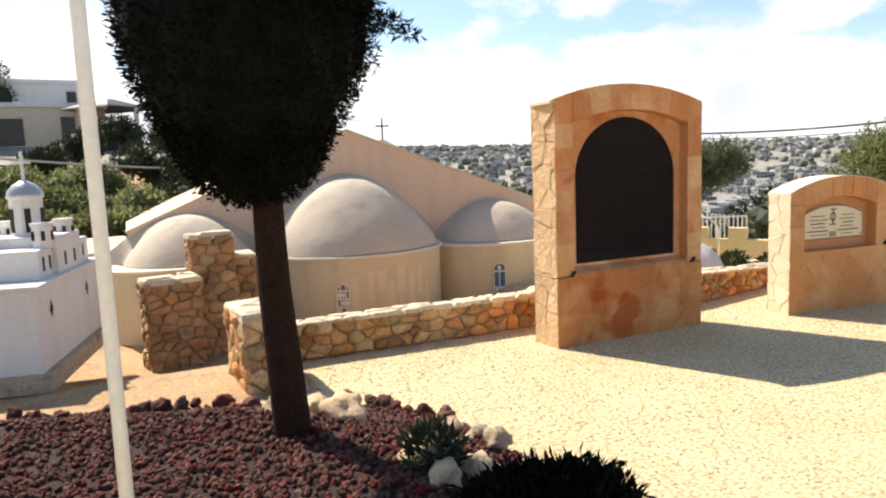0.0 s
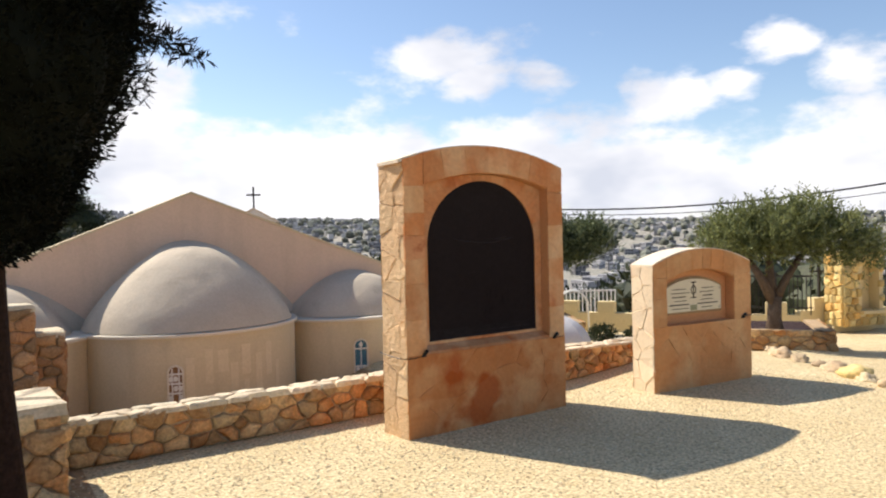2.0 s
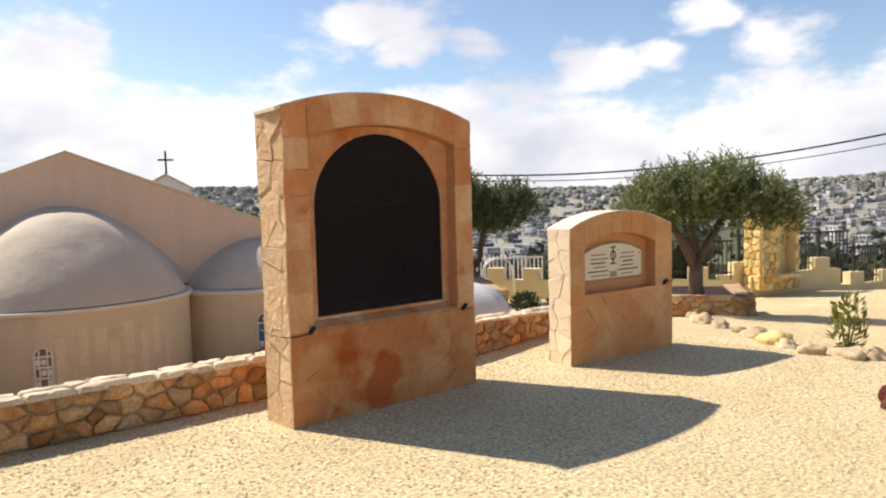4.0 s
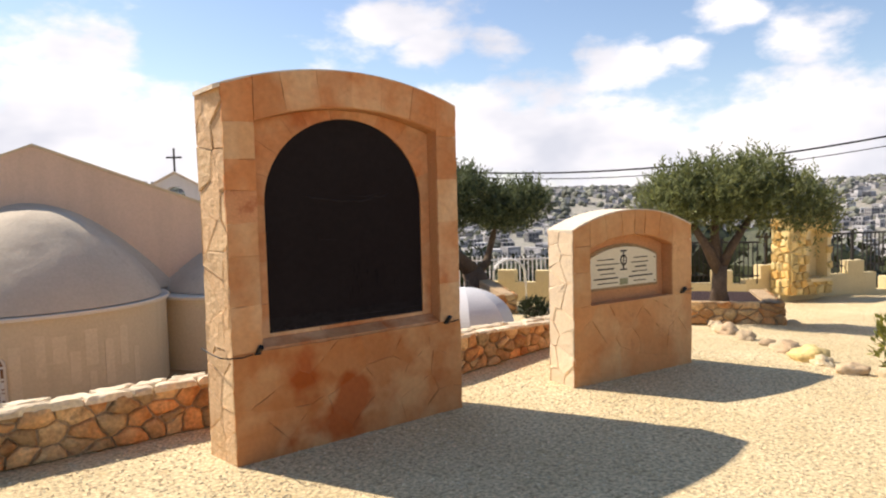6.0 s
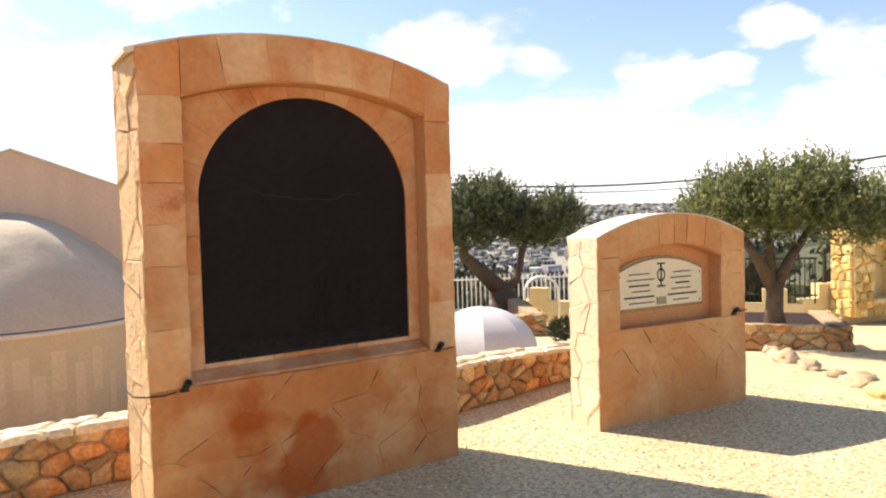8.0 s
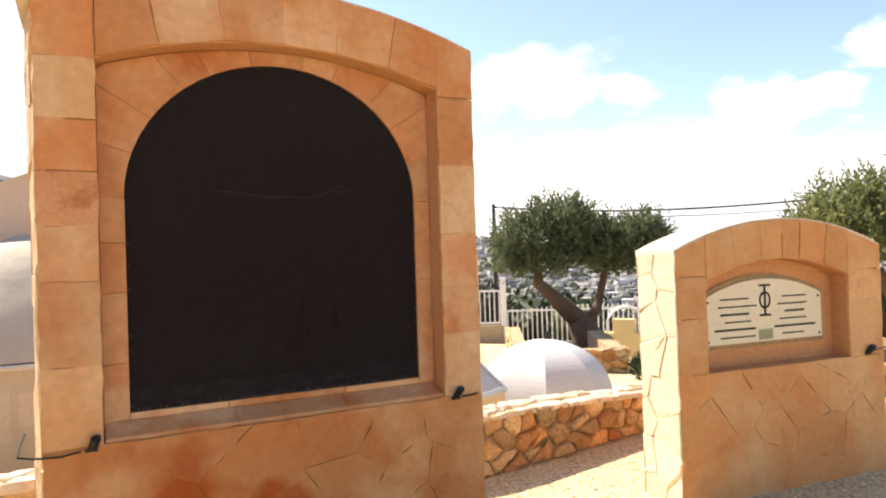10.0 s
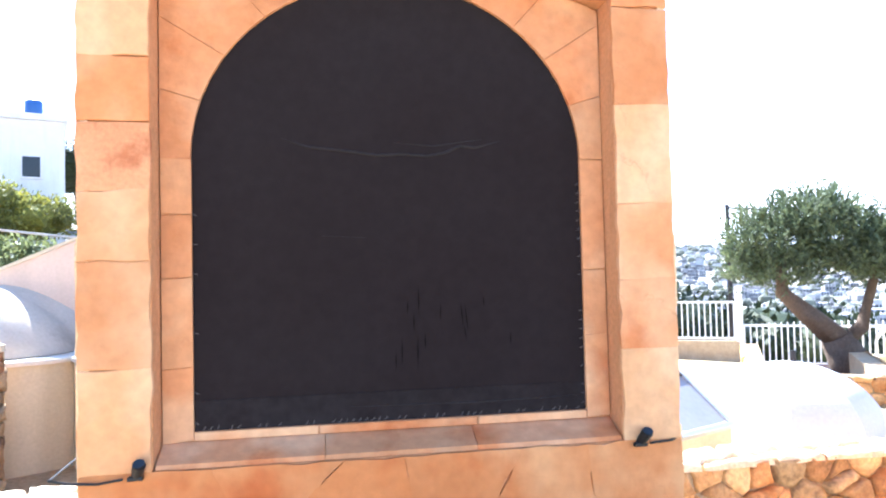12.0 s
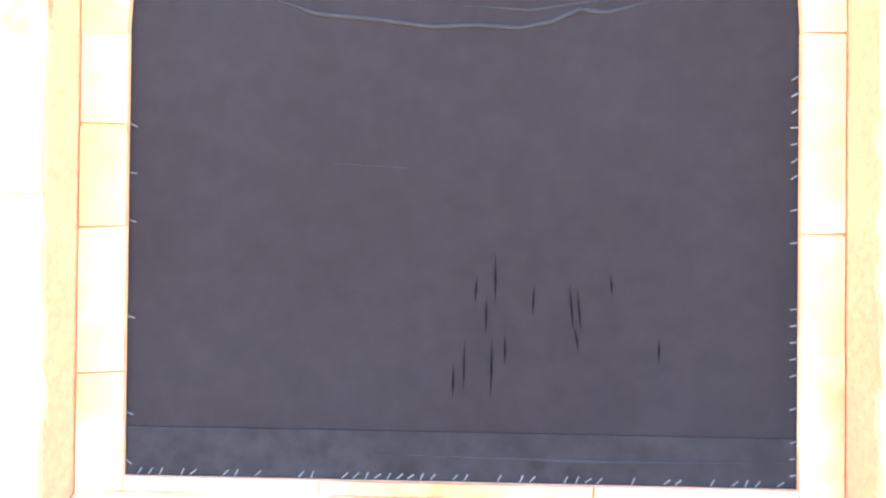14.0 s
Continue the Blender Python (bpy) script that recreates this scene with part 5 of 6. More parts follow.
made = 0
while made < 12000:
    x, y = r2.uniform(-5.4, -1.3), r2.uniform(-4.0, 0.5)
    if bed_inside(x, y):
        scatter_stones(vs, fs, x, y, bed_z(x, y) + 0.008, r2.uniform(0.012, 0.028))
        made += 1
obj("lava_gravel", mesh_of("lava_gravel", vs, fs, M["lava"]), FB, "loose dark red lava gravel", kind="stuff")
clods = [rock_mesh("lava_clod", 1.0, 0.85, 0.75, M["lava_clod"], k + 20, 3) for k in range(5)]
rocks = [rock_mesh("edging_stone", 1.0, 0.8, 0.7, M["field_rock"], k, 3) for k in range(6)]
for (ax, ay), (bx, by) in zip(BED, BED[1:] + BED[:1]):
    length = math.hypot(bx - ax, by - ay)
    n = max(1, int(length / (0.13 if ay > -1.25 else 0.2)))
    for k in range(n):
        t = (k + r2.uniform(0.1, 0.6)) / n
        red = ay > -1.25
        ob = obj("lava_clod", r2.choice(clods), FB) if red else obj("edging_stone", r2.choice(rocks), FB)
        s = r2.uniform(0.045, 0.085) if red else r2.uniform(0.06, 0.115)
        ob.matrix_basis = pose(ax + (bx - ax) * t + r2.uniform(-0.06, 0.06), ay + (by - ay) * t + r2.uniform(-0.06, 0.06), r2.uniform(0.02, 0.09), r2.uniform(-30, 30), r2.uniform(-30, 30), r2.uniform(0, 360)) @ Matrix.Diagonal((s, s * r2.uniform(0.7, 1.2), s * r2.uniform(0.7, 1.3), 1))
for x, y, s in ((-2.45, -1.35, 0.15), (-2.62, -1.15, 0.12), (-2.25, -2.1, 0.16), (-2.1, -1.9, 0.12), (-2.05, -2.35, 0.13), (-2.8, -1.0, 0.11), (-2.3, -2.45, 0.10)):
    ob = obj("bed_stone", rock_mesh("bed_stone", 1.0, 0.8, 0.7, M["field_stone"], int(s * 900), 3), FB, "pale field stone in the bed")
    ob.matrix_basis = pose(x, y, bed_z(x, y) + 0.02, 10, 20, r2.uniform(0, 360)) @ Matrix.Diagonal((s, s, s, 1))


# ---------------------------------------------------------------- trees and shrubs
nrng = np.random.default_rng(11)


def ellipsoid(c, r, sub, seed, rough=0.12):
    bm = bmesh.new()
    bmesh.ops.create_icosphere(bm, subdivisions=sub, radius=1.0)
    vv = []
    for v in bm.verts:
        d = v.co.normalized()
        k = 1 + rough * noise.noise(d * 3 + Vector((seed, 0, 0))) + rough * 0.6 * noise.noise(d * 8 + Vector((0, seed, 0)))
        vv.append((c[0] + d.x * r[0] * k, c[1] + d.y * r[1] * k, c[2] + d.z * r[2] * k))
    ff = [tuple(v.index for v in f.verts) for f in bm.faces]
    bm.free()
    return vv, ff


def merge(*sets):
    v, f = [], []
    for vv, ff in sets:
        o = len(v)
        v += list(vv)
        f += [tuple(i + o for i in q) for q in ff]
    return v, f


CY = thing("cypress", (-2.86, -1.47, 0.02), "clipped dark green cypress on a bare trunk in the gravel bed", "tree")
bm = bmesh.new()
tube(bm, [(0.09, 0.02, -0.05), (0.06, 0.0, 0.1), (0.035, 0.0, 0.5), (0.01, 0, 1.0), (0.0, 0.0, 1.5), (0.0, 0.0, 2.4)], [0.125, 0.098, 0.088, 0.080, 0.074, 0.04], 14)
for v in bm.verts:
    v.co += Vector((v.co.x, v.co.y, 0)).normalized() * 0.008 * noise.noise(v.co * 9)
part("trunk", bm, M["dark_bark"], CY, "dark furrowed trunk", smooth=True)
clump = [((-0.05, -0.03, 2.30), (0.56, 0.56, 0.78)), ((0.02, -0.09, 2.98), (0.66, 0.66, 1.05)), ((-0.05, 0.0, 1.80), (0.38, 0.38, 0.40))]
lv = leaves(clump, 75000, 0.030, 0.0052, nrng, out=0.65, up=0.35, shell=0.93, fuzz=0.03)
lv2 = leaves([((0.49, -0.18, 2.26), (0.12, 0.08, 0.07)), ((0.60, -0.2, 2.25), (0.10, 0.06, 0.03)), ((0.69, -0.22, 2.20), (0.08, 0.04, 0.018)), ((0.47, -0.12, 2.12), (0.10, 0.1, 0.12))], 900, 0.05, 0.004, nrng, out=0.5, up=0.1, shell=0.2)
core = merge(ellipsoid(clump[0][0], [k * 0.93 for k in clump[0][1]], 4, 1), ellipsoid(clump[1][0], [k * 0.93 for k in clump[1][1]], 4, 2), ellipsoid(clump[2][0], [k * 0.92 for k in clump[2][1]], 4, 3))
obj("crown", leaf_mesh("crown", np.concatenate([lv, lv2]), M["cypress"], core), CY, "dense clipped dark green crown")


CY.scale = (1.12, 1.12, 1.12)


def sprigs(clumps, count, each, rg):
    """Upright twigs of narrow leaves spread through ellipsoid clumps."""
    weight = np.array([c[1][0] * c[1][1] + c[1][2] * c[1][0] for c in clumps])
    pick = rg.choice(len(clumps), count, p=weight / weight.sum())
    d = rg.normal(size=(count, 3))
    d[:, 2] += 0.25
    d /= np.linalg.norm(d, axis=1)[:, None]
    rad = np.array([c[1] for c in clumps])[pick]
    base = np.array([c[0] for c in clumps])[pick] + d * rad * (0.30 + 0.55 * rg.random(count) ** 0.7)[:, None] - np.array([0, 0, 0.10])
    run = 0.55 * d + np.array([0, 0, 0.75]) + 0.28 * rg.normal(size=(count, 3))
    run /= np.linalg.norm(run, axis=1)[:, None]
    size = (0.17 + 0.27 * rg.random(count))[:, None]
    rows = []
    for k in range(each):
        t = (k + 0.5) / each
        p = base + run * size * t
        side = np.cross(run, rg.normal(size=(count, 3)))
        side /= np.linalg.norm(side, axis=1)[:, None] + 1e-9
        axis = run * 0.75 + side * 0.65
        axis /= np.linalg.norm(axis, axis=1)[:, None]
        wide = np.cross(axis, rg.normal(size=(count, 3)))
        wide /= np.linalg.norm(wide, axis=1)[:, None] + 1e-9
        ln = 0.105 * (0.7 + 0.6 * rg.random(count))[:, None] * (1.1 - 0.4 * t)
        rows.append(np.stack([p, p + axis * ln * 0.5 + wide * 0.013, p + axis * ln, p + axis * ln * 0.5 - wide * 0.013], axis=1))
    return np.concatenate(rows).reshape(-1, 3)


def olive_tree(at, label, trunk, clumps, count, seed, leaf="olive_leaf"):
    ot = thing("olive_tree", at, label, "olive tree", "olive trees")
    for k, (pts, rad) in enumerate(trunk):
        bm = bmesh.new()
        tube(bm, pts, rad, 10)
        for v in bm.verts:
            v.co += Vector((noise.noise(v.co * 5 + Vector((seed, 0, 0))), noise.noise(v.co * 5 + Vector((0, seed, 0))), 0)) * 0.035
        part("trunk" if k == 0 else "limb", bm, M["bark"], ot, "gnarled grey brown trunk" if k == 0 else "", smooth=True)
    rg = np.random.default_rng(seed)
    v = sprigs(clumps, count // 11, 11, rg)
    obj("crown", leaf_mesh("crown", v, M[leaf]), ot, "grey green crown of narrow leaves")
    return ot


def shrub(name, at, radii, count, length, mat, label, seed, up=0.4):
    sh = thing(name, at, label, "shrub")
    rg = np.random.default_rng(seed)
    v = leaves([((0, 0, radii[2]), radii)], count, length, length * 0.16, rg, out=0.6, up=up, shell=0.3)
    obj("foliage", leaf_mesh("foliage", v, mat), sh)
    bm = bmesh.new()
    for k in range(5):
        a = 2 * math.pi * k / 5
        tube(bm, [(0, 0, -0.03), (radii[0] * 0.25 * math.cos(a), radii[1] * 0.25 * math.sin(a), radii[2] * 0.7), (radii[0] * 0.5 * math.cos(a), radii[1] * 0.5 * math.sin(a), radii[2] * 1.3)], [0.012, 0.009, 0.005], 5)
    part("stems", bm, M["bark"], sh)
    return sh


shrub("shrub", (-2.28, -2.25, 0.22), (0.14, 0.14, 0.12), 500, 0.07, M["dark_leaf"], "small dark green shrub among the bed stones", 4)
# foliage added over a dark shape; near-black leaves put its shade into the colour
shrub("shrub", (-2.05, -2.95, 0.15), (0.42, 0.30, 0.15), 5000, 0.06, M["cypress"], "low spreading shrub at the bed edge, shaded to near black", 5)


def planter(A, B, depth, height, label, seed, sunk=0.06):
    """A stone walled planter: front from B to A, going back by depth."""
    d = (Vector(A) - Vector(B)).normalized()
    nrm = Vector((-d.y, d.x))
    if nrm.dot(Vector((1, 1))) < 0:
        nrm = -nrm
    a, b = Vector(A), Vector(B)
    c, e = a + nrm * depth, b + nrm * depth
    z = min(ground_z(*a), ground_z(*b))
    line = [(e.x, e.y, z), (b.x, b.y, z), (a.x, a.y, z), (c.x, c.y, z)]
    w = rubble_run("planter", line, height, 0.24, label, seed, (0.2, 0.13), False, "planter")
    bm = bmesh.new()
    m = 0.12
    q = [p for p in (b + nrm * m, a + nrm * m, c, e)]
    vv = [bm.verts.new((p.x, p.y, z + height - sunk)) for p in q] + [bm.verts.new((p.x, p.y, z - 0.2)) for p in q]
    bm.faces.new(vv[:4])
    for k in range(4):
        bm.faces.new((vv[k], vv[(k + 1) % 4], vv[4 + (k + 1) % 4], vv[4 + k]))
    part("soil", bm, M["lava_soil"], w, "dark soil")
    return z + height - sunk


z1 = planter((8.75, 0.75), (7.5, 2.5), 1.7, 0.36, "stone planter round an olive tree", 31)
olive_tree((8.53, 1.65, z1), "rounded olive tree with a short forked trunk in a stone planter",
           [([(0, 0, -0.1), (0.0, 0, 0.2), (0.02, 0, 0.58)], [0.17, 0.125, 0.12]), ([(0, 0, 0.48), (-0.16, 0.12, 0.88), (-0.36, 0.25, 1.25)], [0.095, 0.075, 0.045]),
            ([(0.02, 0, 0.48), (0.14, -0.11, 0.88), (0.36, -0.32, 1.35)], [0.095, 0.075, 0.045]), ([(0.02, 0, 0.4), (0.05, 0.1, 0.9), (0.0, 0.1, 1.5)], [0.09, 0.07, 0.04])],
           [((-0.66, 0.48, 1.50), (0.58, 0.56, 0.44)), ((0.0, 0.0, 1.75), (0.8, 0.7, 0.52)), ((0.75, -0.65, 1.55), (0.68, 0.65, 0.50)), ((0.30, -0.2, 1.58), (0.7, 0.65, 0.38)), ((-0.25, 0.1, 1.55), (0.6, 0.6, 0.34)), ((0.45, -0.35, 2.0), (0.5, 0.45, 0.34)), ((-0.5, 0.4, 1.85), (0.45, 0.45, 0.32)), ((1.1, -0.95, 1.35), (0.4, 0.4, 0.32))], 24000, 7)
z2 = planter((7.35, 5.0), (5.9, 5.9), 3.6, 0.38, "stone planter round a leaning olive tree", 32, 0.34)
o2 = olive_tree((8.6, 7.55, z2), "olive tree with a leaning forked trunk in a stone planter",
           [([(0.12, -0.05, -0.1), (0.06, 0, 0.2), (-0.05, 0.05, 0.45)], [0.30, 0.24, 0.20]), ([(-0.03, 0.03, 0.4), (-0.35, 0.2, 0.75), (-0.62, 0.35, 1.05), (-0.62, 0.35, 1.55)], [0.17, 0.13, 0.10, 0.05]),
            ([(0.0, 0.03, 0.35), (0.22, -0.1, 0.6), (0.30, -0.15, 1.0), (0.45, -0.2, 1.5)], [0.10, 0.085, 0.07, 0.04])],
           [((-0.75, 0.4, 1.75), (0.62, 0.6, 0.55)), ((0.05, 0.0, 1.75), (0.6, 0.6, 0.50)), ((0.70, -0.4, 1.65), (0.62, 0.6, 0.48)), ((-0.3, 0.15, 2.05), (0.6, 0.55, 0.40)), ((-0.95, 0.5, 1.45), (0.4, 0.4, 0.34)), ((0.35, -0.2, 1.5), (0.6, 0.6, 0.32)), ((0.95, -0.55, 1.75), (0.42, 0.4, 0.36)), ((-0.6, 0.3, 1.35), (0.55, 0.5, 0.26)), ((0.55, -0.3, 1.36), (0.55, 0.5, 0.24))], 25000, 8, "olive_shaded")

o2.scale = (1.18, 1.18, 1.18)


# ---------------------------------------------------------------- white low dome and hatch behind the wall
DM = thing("low_dome", (4.10, 2.62, -0.06), "low white painted faceted dome rising behind the rubble wall", "dome")
bm = bmesh.new()
lathe(bm, [(0.82, -0.2), (0.82, 0.03), (0.78, 0.05), (0.0, 0.05)], 0, 0, 24)
part("terrace", bm, M["plaster"], DM, "beige plastered terrace round the dome")
bm = bmesh.new()
lathe(bm, [(0.64 * math.cos(radians(5 * k)), 0.04 + 0.53 * math.sin(radians(5 * k))) for k in range(18)] + [(0.0, 0.57)], 0, 0, 8)
bmesh.ops.rotate(bm, verts=bm.verts, matrix=Matrix.Rotation(radians(10), 3, "Z"))
part("dome", bm, M["dome_white"], DM)
bm = bmesh.new()
tube(bm, [(0.05, 0, 0.54), (0.05, 0, 0.65)], [0.025, 0.02], 8)
part("finial", bm, M["iron"], DM)
HT = thing("roof_hatch", (2.80, 1.82, 0.20), "tilted glazed roof hatch in a dark frame", "hatch", "", 25)
bm = bmesh.new()
box(bm, -0.22, -0.2, 0.0, 0.22, 0.2, 0.02)
bmesh.ops.rotate(bm, verts=bm.verts, matrix=Matrix.Rotation(radians(38), 3, "X"))
bmesh.ops.translate(bm, verts=bm.verts, vec=(0, 0, 0.2))
part("pane", bm, M["pane_grey"], HT, "grey glass")
for q in ((-0.25, -0.23, -0.22, 0.23), (0.22, -0.23, 0.25, 0.23), (-0.22, 0.2, 0.22, 0.23), (-0.22, -0.23, 0.22, -0.2)):
    bm = bmesh.new()
    box(bm, q[0], q[1], -0.01, q[2], q[3], 0.035)
    bmesh.ops.rotate(bm, verts=bm.verts, matrix=Matrix.Rotation(radians(38), 3, "X"))
    bmesh.ops.translate(bm, verts=bm.verts, vec=(0, 0, 0.2))
    part("frame", bm, M["iron"] if q[1] > 0.1 else M["tin"], HT)
bm = bmesh.new()
box(bm, -0.24, -0.18, -0.3, 0.24, 0.2, 0.1)
part("kerb", bm, M["plaster"], HT)

# ---------------------------------------------------------------- crenellated boundary wall, gate pier and railings
WALL = [(10.2, 8.9), (11.6, 6.3), (13.3, 3.7), (16.5, 2.2), (20.5, 0.6)]
BW = thing("boundary_wall", (0, 0, 0), "pale yellow crenellated boundary wall with dark railings between the merlons", "wall", kind="structure")
for (ax, ay), (bx, by) in zip(WALL, WALL[1:]):
    a, b = Vector((ax, ay)), Vector((bx, by))
    length = (b - a).length
    ang = math.degrees(math.atan2(by - ay, bx - ax))
    z = ground_z((ax + bx) / 2, (ay + by) / 2) if math.hypot(ax, ay) < 17 else -0.75
    mt = pose(ax, ay, z, 0, 0, ang)
    bm = bmesh.new()
    box(bm, 0.0, 0.0, -0.5, length, 0.22, 0.50, 0.01)
    bm.transform(mt)
    part("wall_run", bm, M["yellow_wall"], BW)
    n = max(1, round(length / 1.07))
    for k in range(n):
        x = (k + 0.5) * length / n
        bm = bmesh.new()
        box(bm, x - 0.23, -0.01, 0.498, x + 0.23, 0.23, 0.80, 0.012)
        bm.transform(mt)
        part("merlon", bm, M["yellow_wall"], BW)
        if (ax, ay) == WALL[0]:
            continue
        x0, x1 = x + 0.24, x + length / n - 0.24
        bm = bmesh.new()
        for q in range(6):
            xx = x0 + (x1 - x0) * (q + 0.5) / 6
            box(bm, xx - 0.011, 0.1, 0.50, xx + 0.011, 0.122, 1.45)
        box(bm, x0 - 0.49, 0.098, 1.41, x1, 0.124, 1.45)
        box(bm, x0 - 0.27, 0.09, 0.79, x0 - 0.21, 0.14, 1.52)
        box(bm, x0, 0.098, 0.66, x1, 0.124, 0.69)
        bm.transform(mt)
        part("railing", bm, M["iron"], BW, "dark iron railing")

GP = thing("gate_pier", (14.15, 2.68, -0.62), "yellow rubble stone shrine pier with an arched niche", "stone pier", "", -22)
bm = bmesh.new()
ring(bm, [(-0.55, 0.0), (-0.55, 1.75), (0.55, 1.75), (0.55, 0.0)], [(-0.05, 0.35)] + arc_pts(-0.05, 0.45, 1.25, 1.5, 8) + [(0.45, 0.35)], (0.2, 0.85), 0.0, 0.3)
box(bm, -0.55, 0.3, -0.2, 0.55, 0.55, 1.75)
part("core", bm, M["yellow_wall"], GP)
for poly in cells(-0.56, 0.0, 0.56, 1.76, 0.2, 0.17, rng, 0.36):
    cxp = sum(p[0] for p in poly) / len(poly)
    czp = sum(p[1] for p in poly) / len(poly)
    if -0.08 < cxp < 0.46 and 0.3 < czp < 1.46:
        continue
    poly = inset(poly, 0.01)
    if poly:
        v, f = slab(poly, lambda u, v, w: (u, -w, v), rng.uniform(0.03, 0.06), 0.3, 0.15, rng)
        obj("stone", mesh_of("stone", v, f, M["yellow_stone"]), GP)
for poly in cells(0.0, 0.0, 0.55, 1.76, 0.2, 0.17, rng, 0.36):
    poly = inset(poly, 0.01)
    if poly:
        v, f = slab(poly, lambda u, v, w: (-0.55 - w, u, v), rng.uniform(0.03, 0.06), 0.3, 0.15, rng)
        obj("stone", mesh_of("stone", v, f, M["yellow_stone"]), GP)
bm = bmesh.new()
box(bm, -0.1, -0.12, 0.28, 0.5, 0.28, 0.36, 0.01)
part("ledge", bm, M["yellow_wall"], GP)

# white metal fence and gate in the distance
MF = thing("metal_fence", (11.2, 14.4, -1.35), "white metal bar fence with a gate on a stone footing", "fence", "", -32)
bm = bmesh.new()
box(bm, -6.0, -0.1, -1.0, 0.0, 0.12, 0.62, 0.02)
part("footing", bm, M["field_stone"], MF, "weathered stone footing")
for x0, x1, zb, zt in ((-6.0, -0.12, 0.66, 1.66), (0.12, 2.0, 0.05, 1.05), (2.05, 5.4, 0.05, 1.05)):
    for z in (zb, zt - 0.05):
        bm = bmesh.new()
        box(bm, x0, -0.02, z, x1, 0.02, z + 0.05)
        part("rail", bm, M["white_metal"], MF)
    n = int((x1 - x0) / 0.14)
    for k in range(n + 1):
        x = x0 + (x1 - x0) * k / n
        bm = bmesh.new()
        box(bm, x - 0.016, -0.016, zb, x + 0.016, 0.016, zt + (0.0 if x0 < 0 else 0.12 * math.sin(math.pi * (x - 0.12) / 5.4)))
        part("bar", bm, M["white_metal"], MF)
bm = bmesh.new()
box(bm, -0.09, -0.09, -1.0, 0.09, 0.09, 2.05, 0.01)
part("post", bm, M["white_metal"], MF)

# white hoop arch
HP = thing("garden_arch", (10.2, 8.1, ground_z(10.2, 8.1)), "white metal hoop arch beside the boundary wall", "arch", "", -40)
for y in (0.0, 0.3):
    bm = bmesh.new()
    tube(bm, [(0.40 * math.cos(radians(180 - 15 * k)), y, 0.66 + 0.40 * math.sin(radians(15 * k))) if 0 < k < 12 else ((-0.40, y, 0.0) if k == 0 else (0.40, y, 0.0)) for k in range(13)], [0.022] * 13, 8)
    part("hoop", bm, M["white_metal"], HP, smooth=True)

# a row of field stones along the forecourt edge
row_rng = random.Random(9)
row = [(8.2, 1.55), (7.7, 1.25), (7.25, 0.95), (6.85, 0.6), (6.55, 0.2), (6.3, -0.2), (5.95, -0.6), (5.6, -0.95), (5.45, -1.15), (5.2, -1.5), (5.25, -1.85), (5.45, -2.05), (5.6, -2.35), (5.7, -2.7), (7.0, 0.78), (6.15, -0.42)]
for x, y in row:
    s = row_rng.uniform(0.08, 0.15)
    big_rock = abs(x - 5.6) < 0.1 and abs(y + 0.95) < 0.1
    ob = obj("edging_stone", rock_mesh("edging_stone", s * 1.2, s, s * 0.75, M["yellow_stone"] if big_rock else M["field_stone"], int(x * 10), 3), None,
             "large ochre field stone edging the forecourt" if big_rock else "pale field stone edging the gravel forecourt", "stone", "edging stones")
    ob.matrix_basis = pose(x, y, ground_z(x, y) + s * 0.15, 0, 0, row_rng.uniform(0, 360)) @ Matrix.Diagonal((1.3, 1.3, 1.3, 1) if big_rock else (1, 1, 1, 1))
shrub("shrub", (5.5, -1.75, ground_z(5.5, -1.75)), (0.17, 0.17, 0.31), 230, 0.10, M["green_leaf"], "slender yellow green shrub by the edging stones", 14, 0.8)
shrub("shrub", (6.9, 4.1, ground_z(6.9, 4.1)), (0.24, 0.24, 0.17), 900, 0.08, M["dark_leaf"], "round dark green shrub by the boundary path", 15)
shrub("shrub", (7.25, 3.6, ground_z(7.25, 3.6)), (0.2, 0.2, 0.15), 700, 0.08, M["dark_leaf"], "round dark green shrub by the boundary path", 16)

# second gravel bed and the edge of a third stele
RB = thing("flower_bed", (3.78, -3.22, 0.0), "small bed of dark red gravel edged with stones", "flower bed")
vs, fs = [], []
for k in range(420):
    a, rr = r2.uniform(0, 6.28), 0.55 * math.sqrt(r2.random())
    scatter_stones(vs, fs, rr * math.cos(a), rr * math.sin(a), 0.06 - 0.06 * rr, r2.uniform(0.02, 0.04))
obj("lava_gravel", mesh_of("lava_gravel", vs, fs, M["lava"]), RB, kind="stuff")
bm = bmesh.new()
lathe(bm, [(0.62, -0.02), (0.5, 0.04), (0.0, 0.07)], 0, 0, 20)
part("soil", bm, M["lava_soil"], RB)
for k in range(17):
    a = 2 * math.pi * k / 17
    ob = obj("lava_clod", clods[k % 5], RB)
    ob.matrix_basis = pose(0.56 * math.cos(a), 0.56 * math.sin(a), 0.04, 10, 5, k * 77) @ Matrix.Diagonal((0.08, 0.07, 0.085, 1))
stele("stele", (9.14, -1.41, ground_z(9.14, -1.41) - 0.02), -35, 1.7, 0.45, 2.42, 2.58, 0.69, (0.26, 1.42, 0.69, 2.0), 2.12, 0.12, rng,
      "tall pale limestone stele farther along the forecourt", [0.98, 1.4, 1.8], [1.1, 1.5, 1.9], [0.0, 0.25, 0.5, 0.75, 1.0])

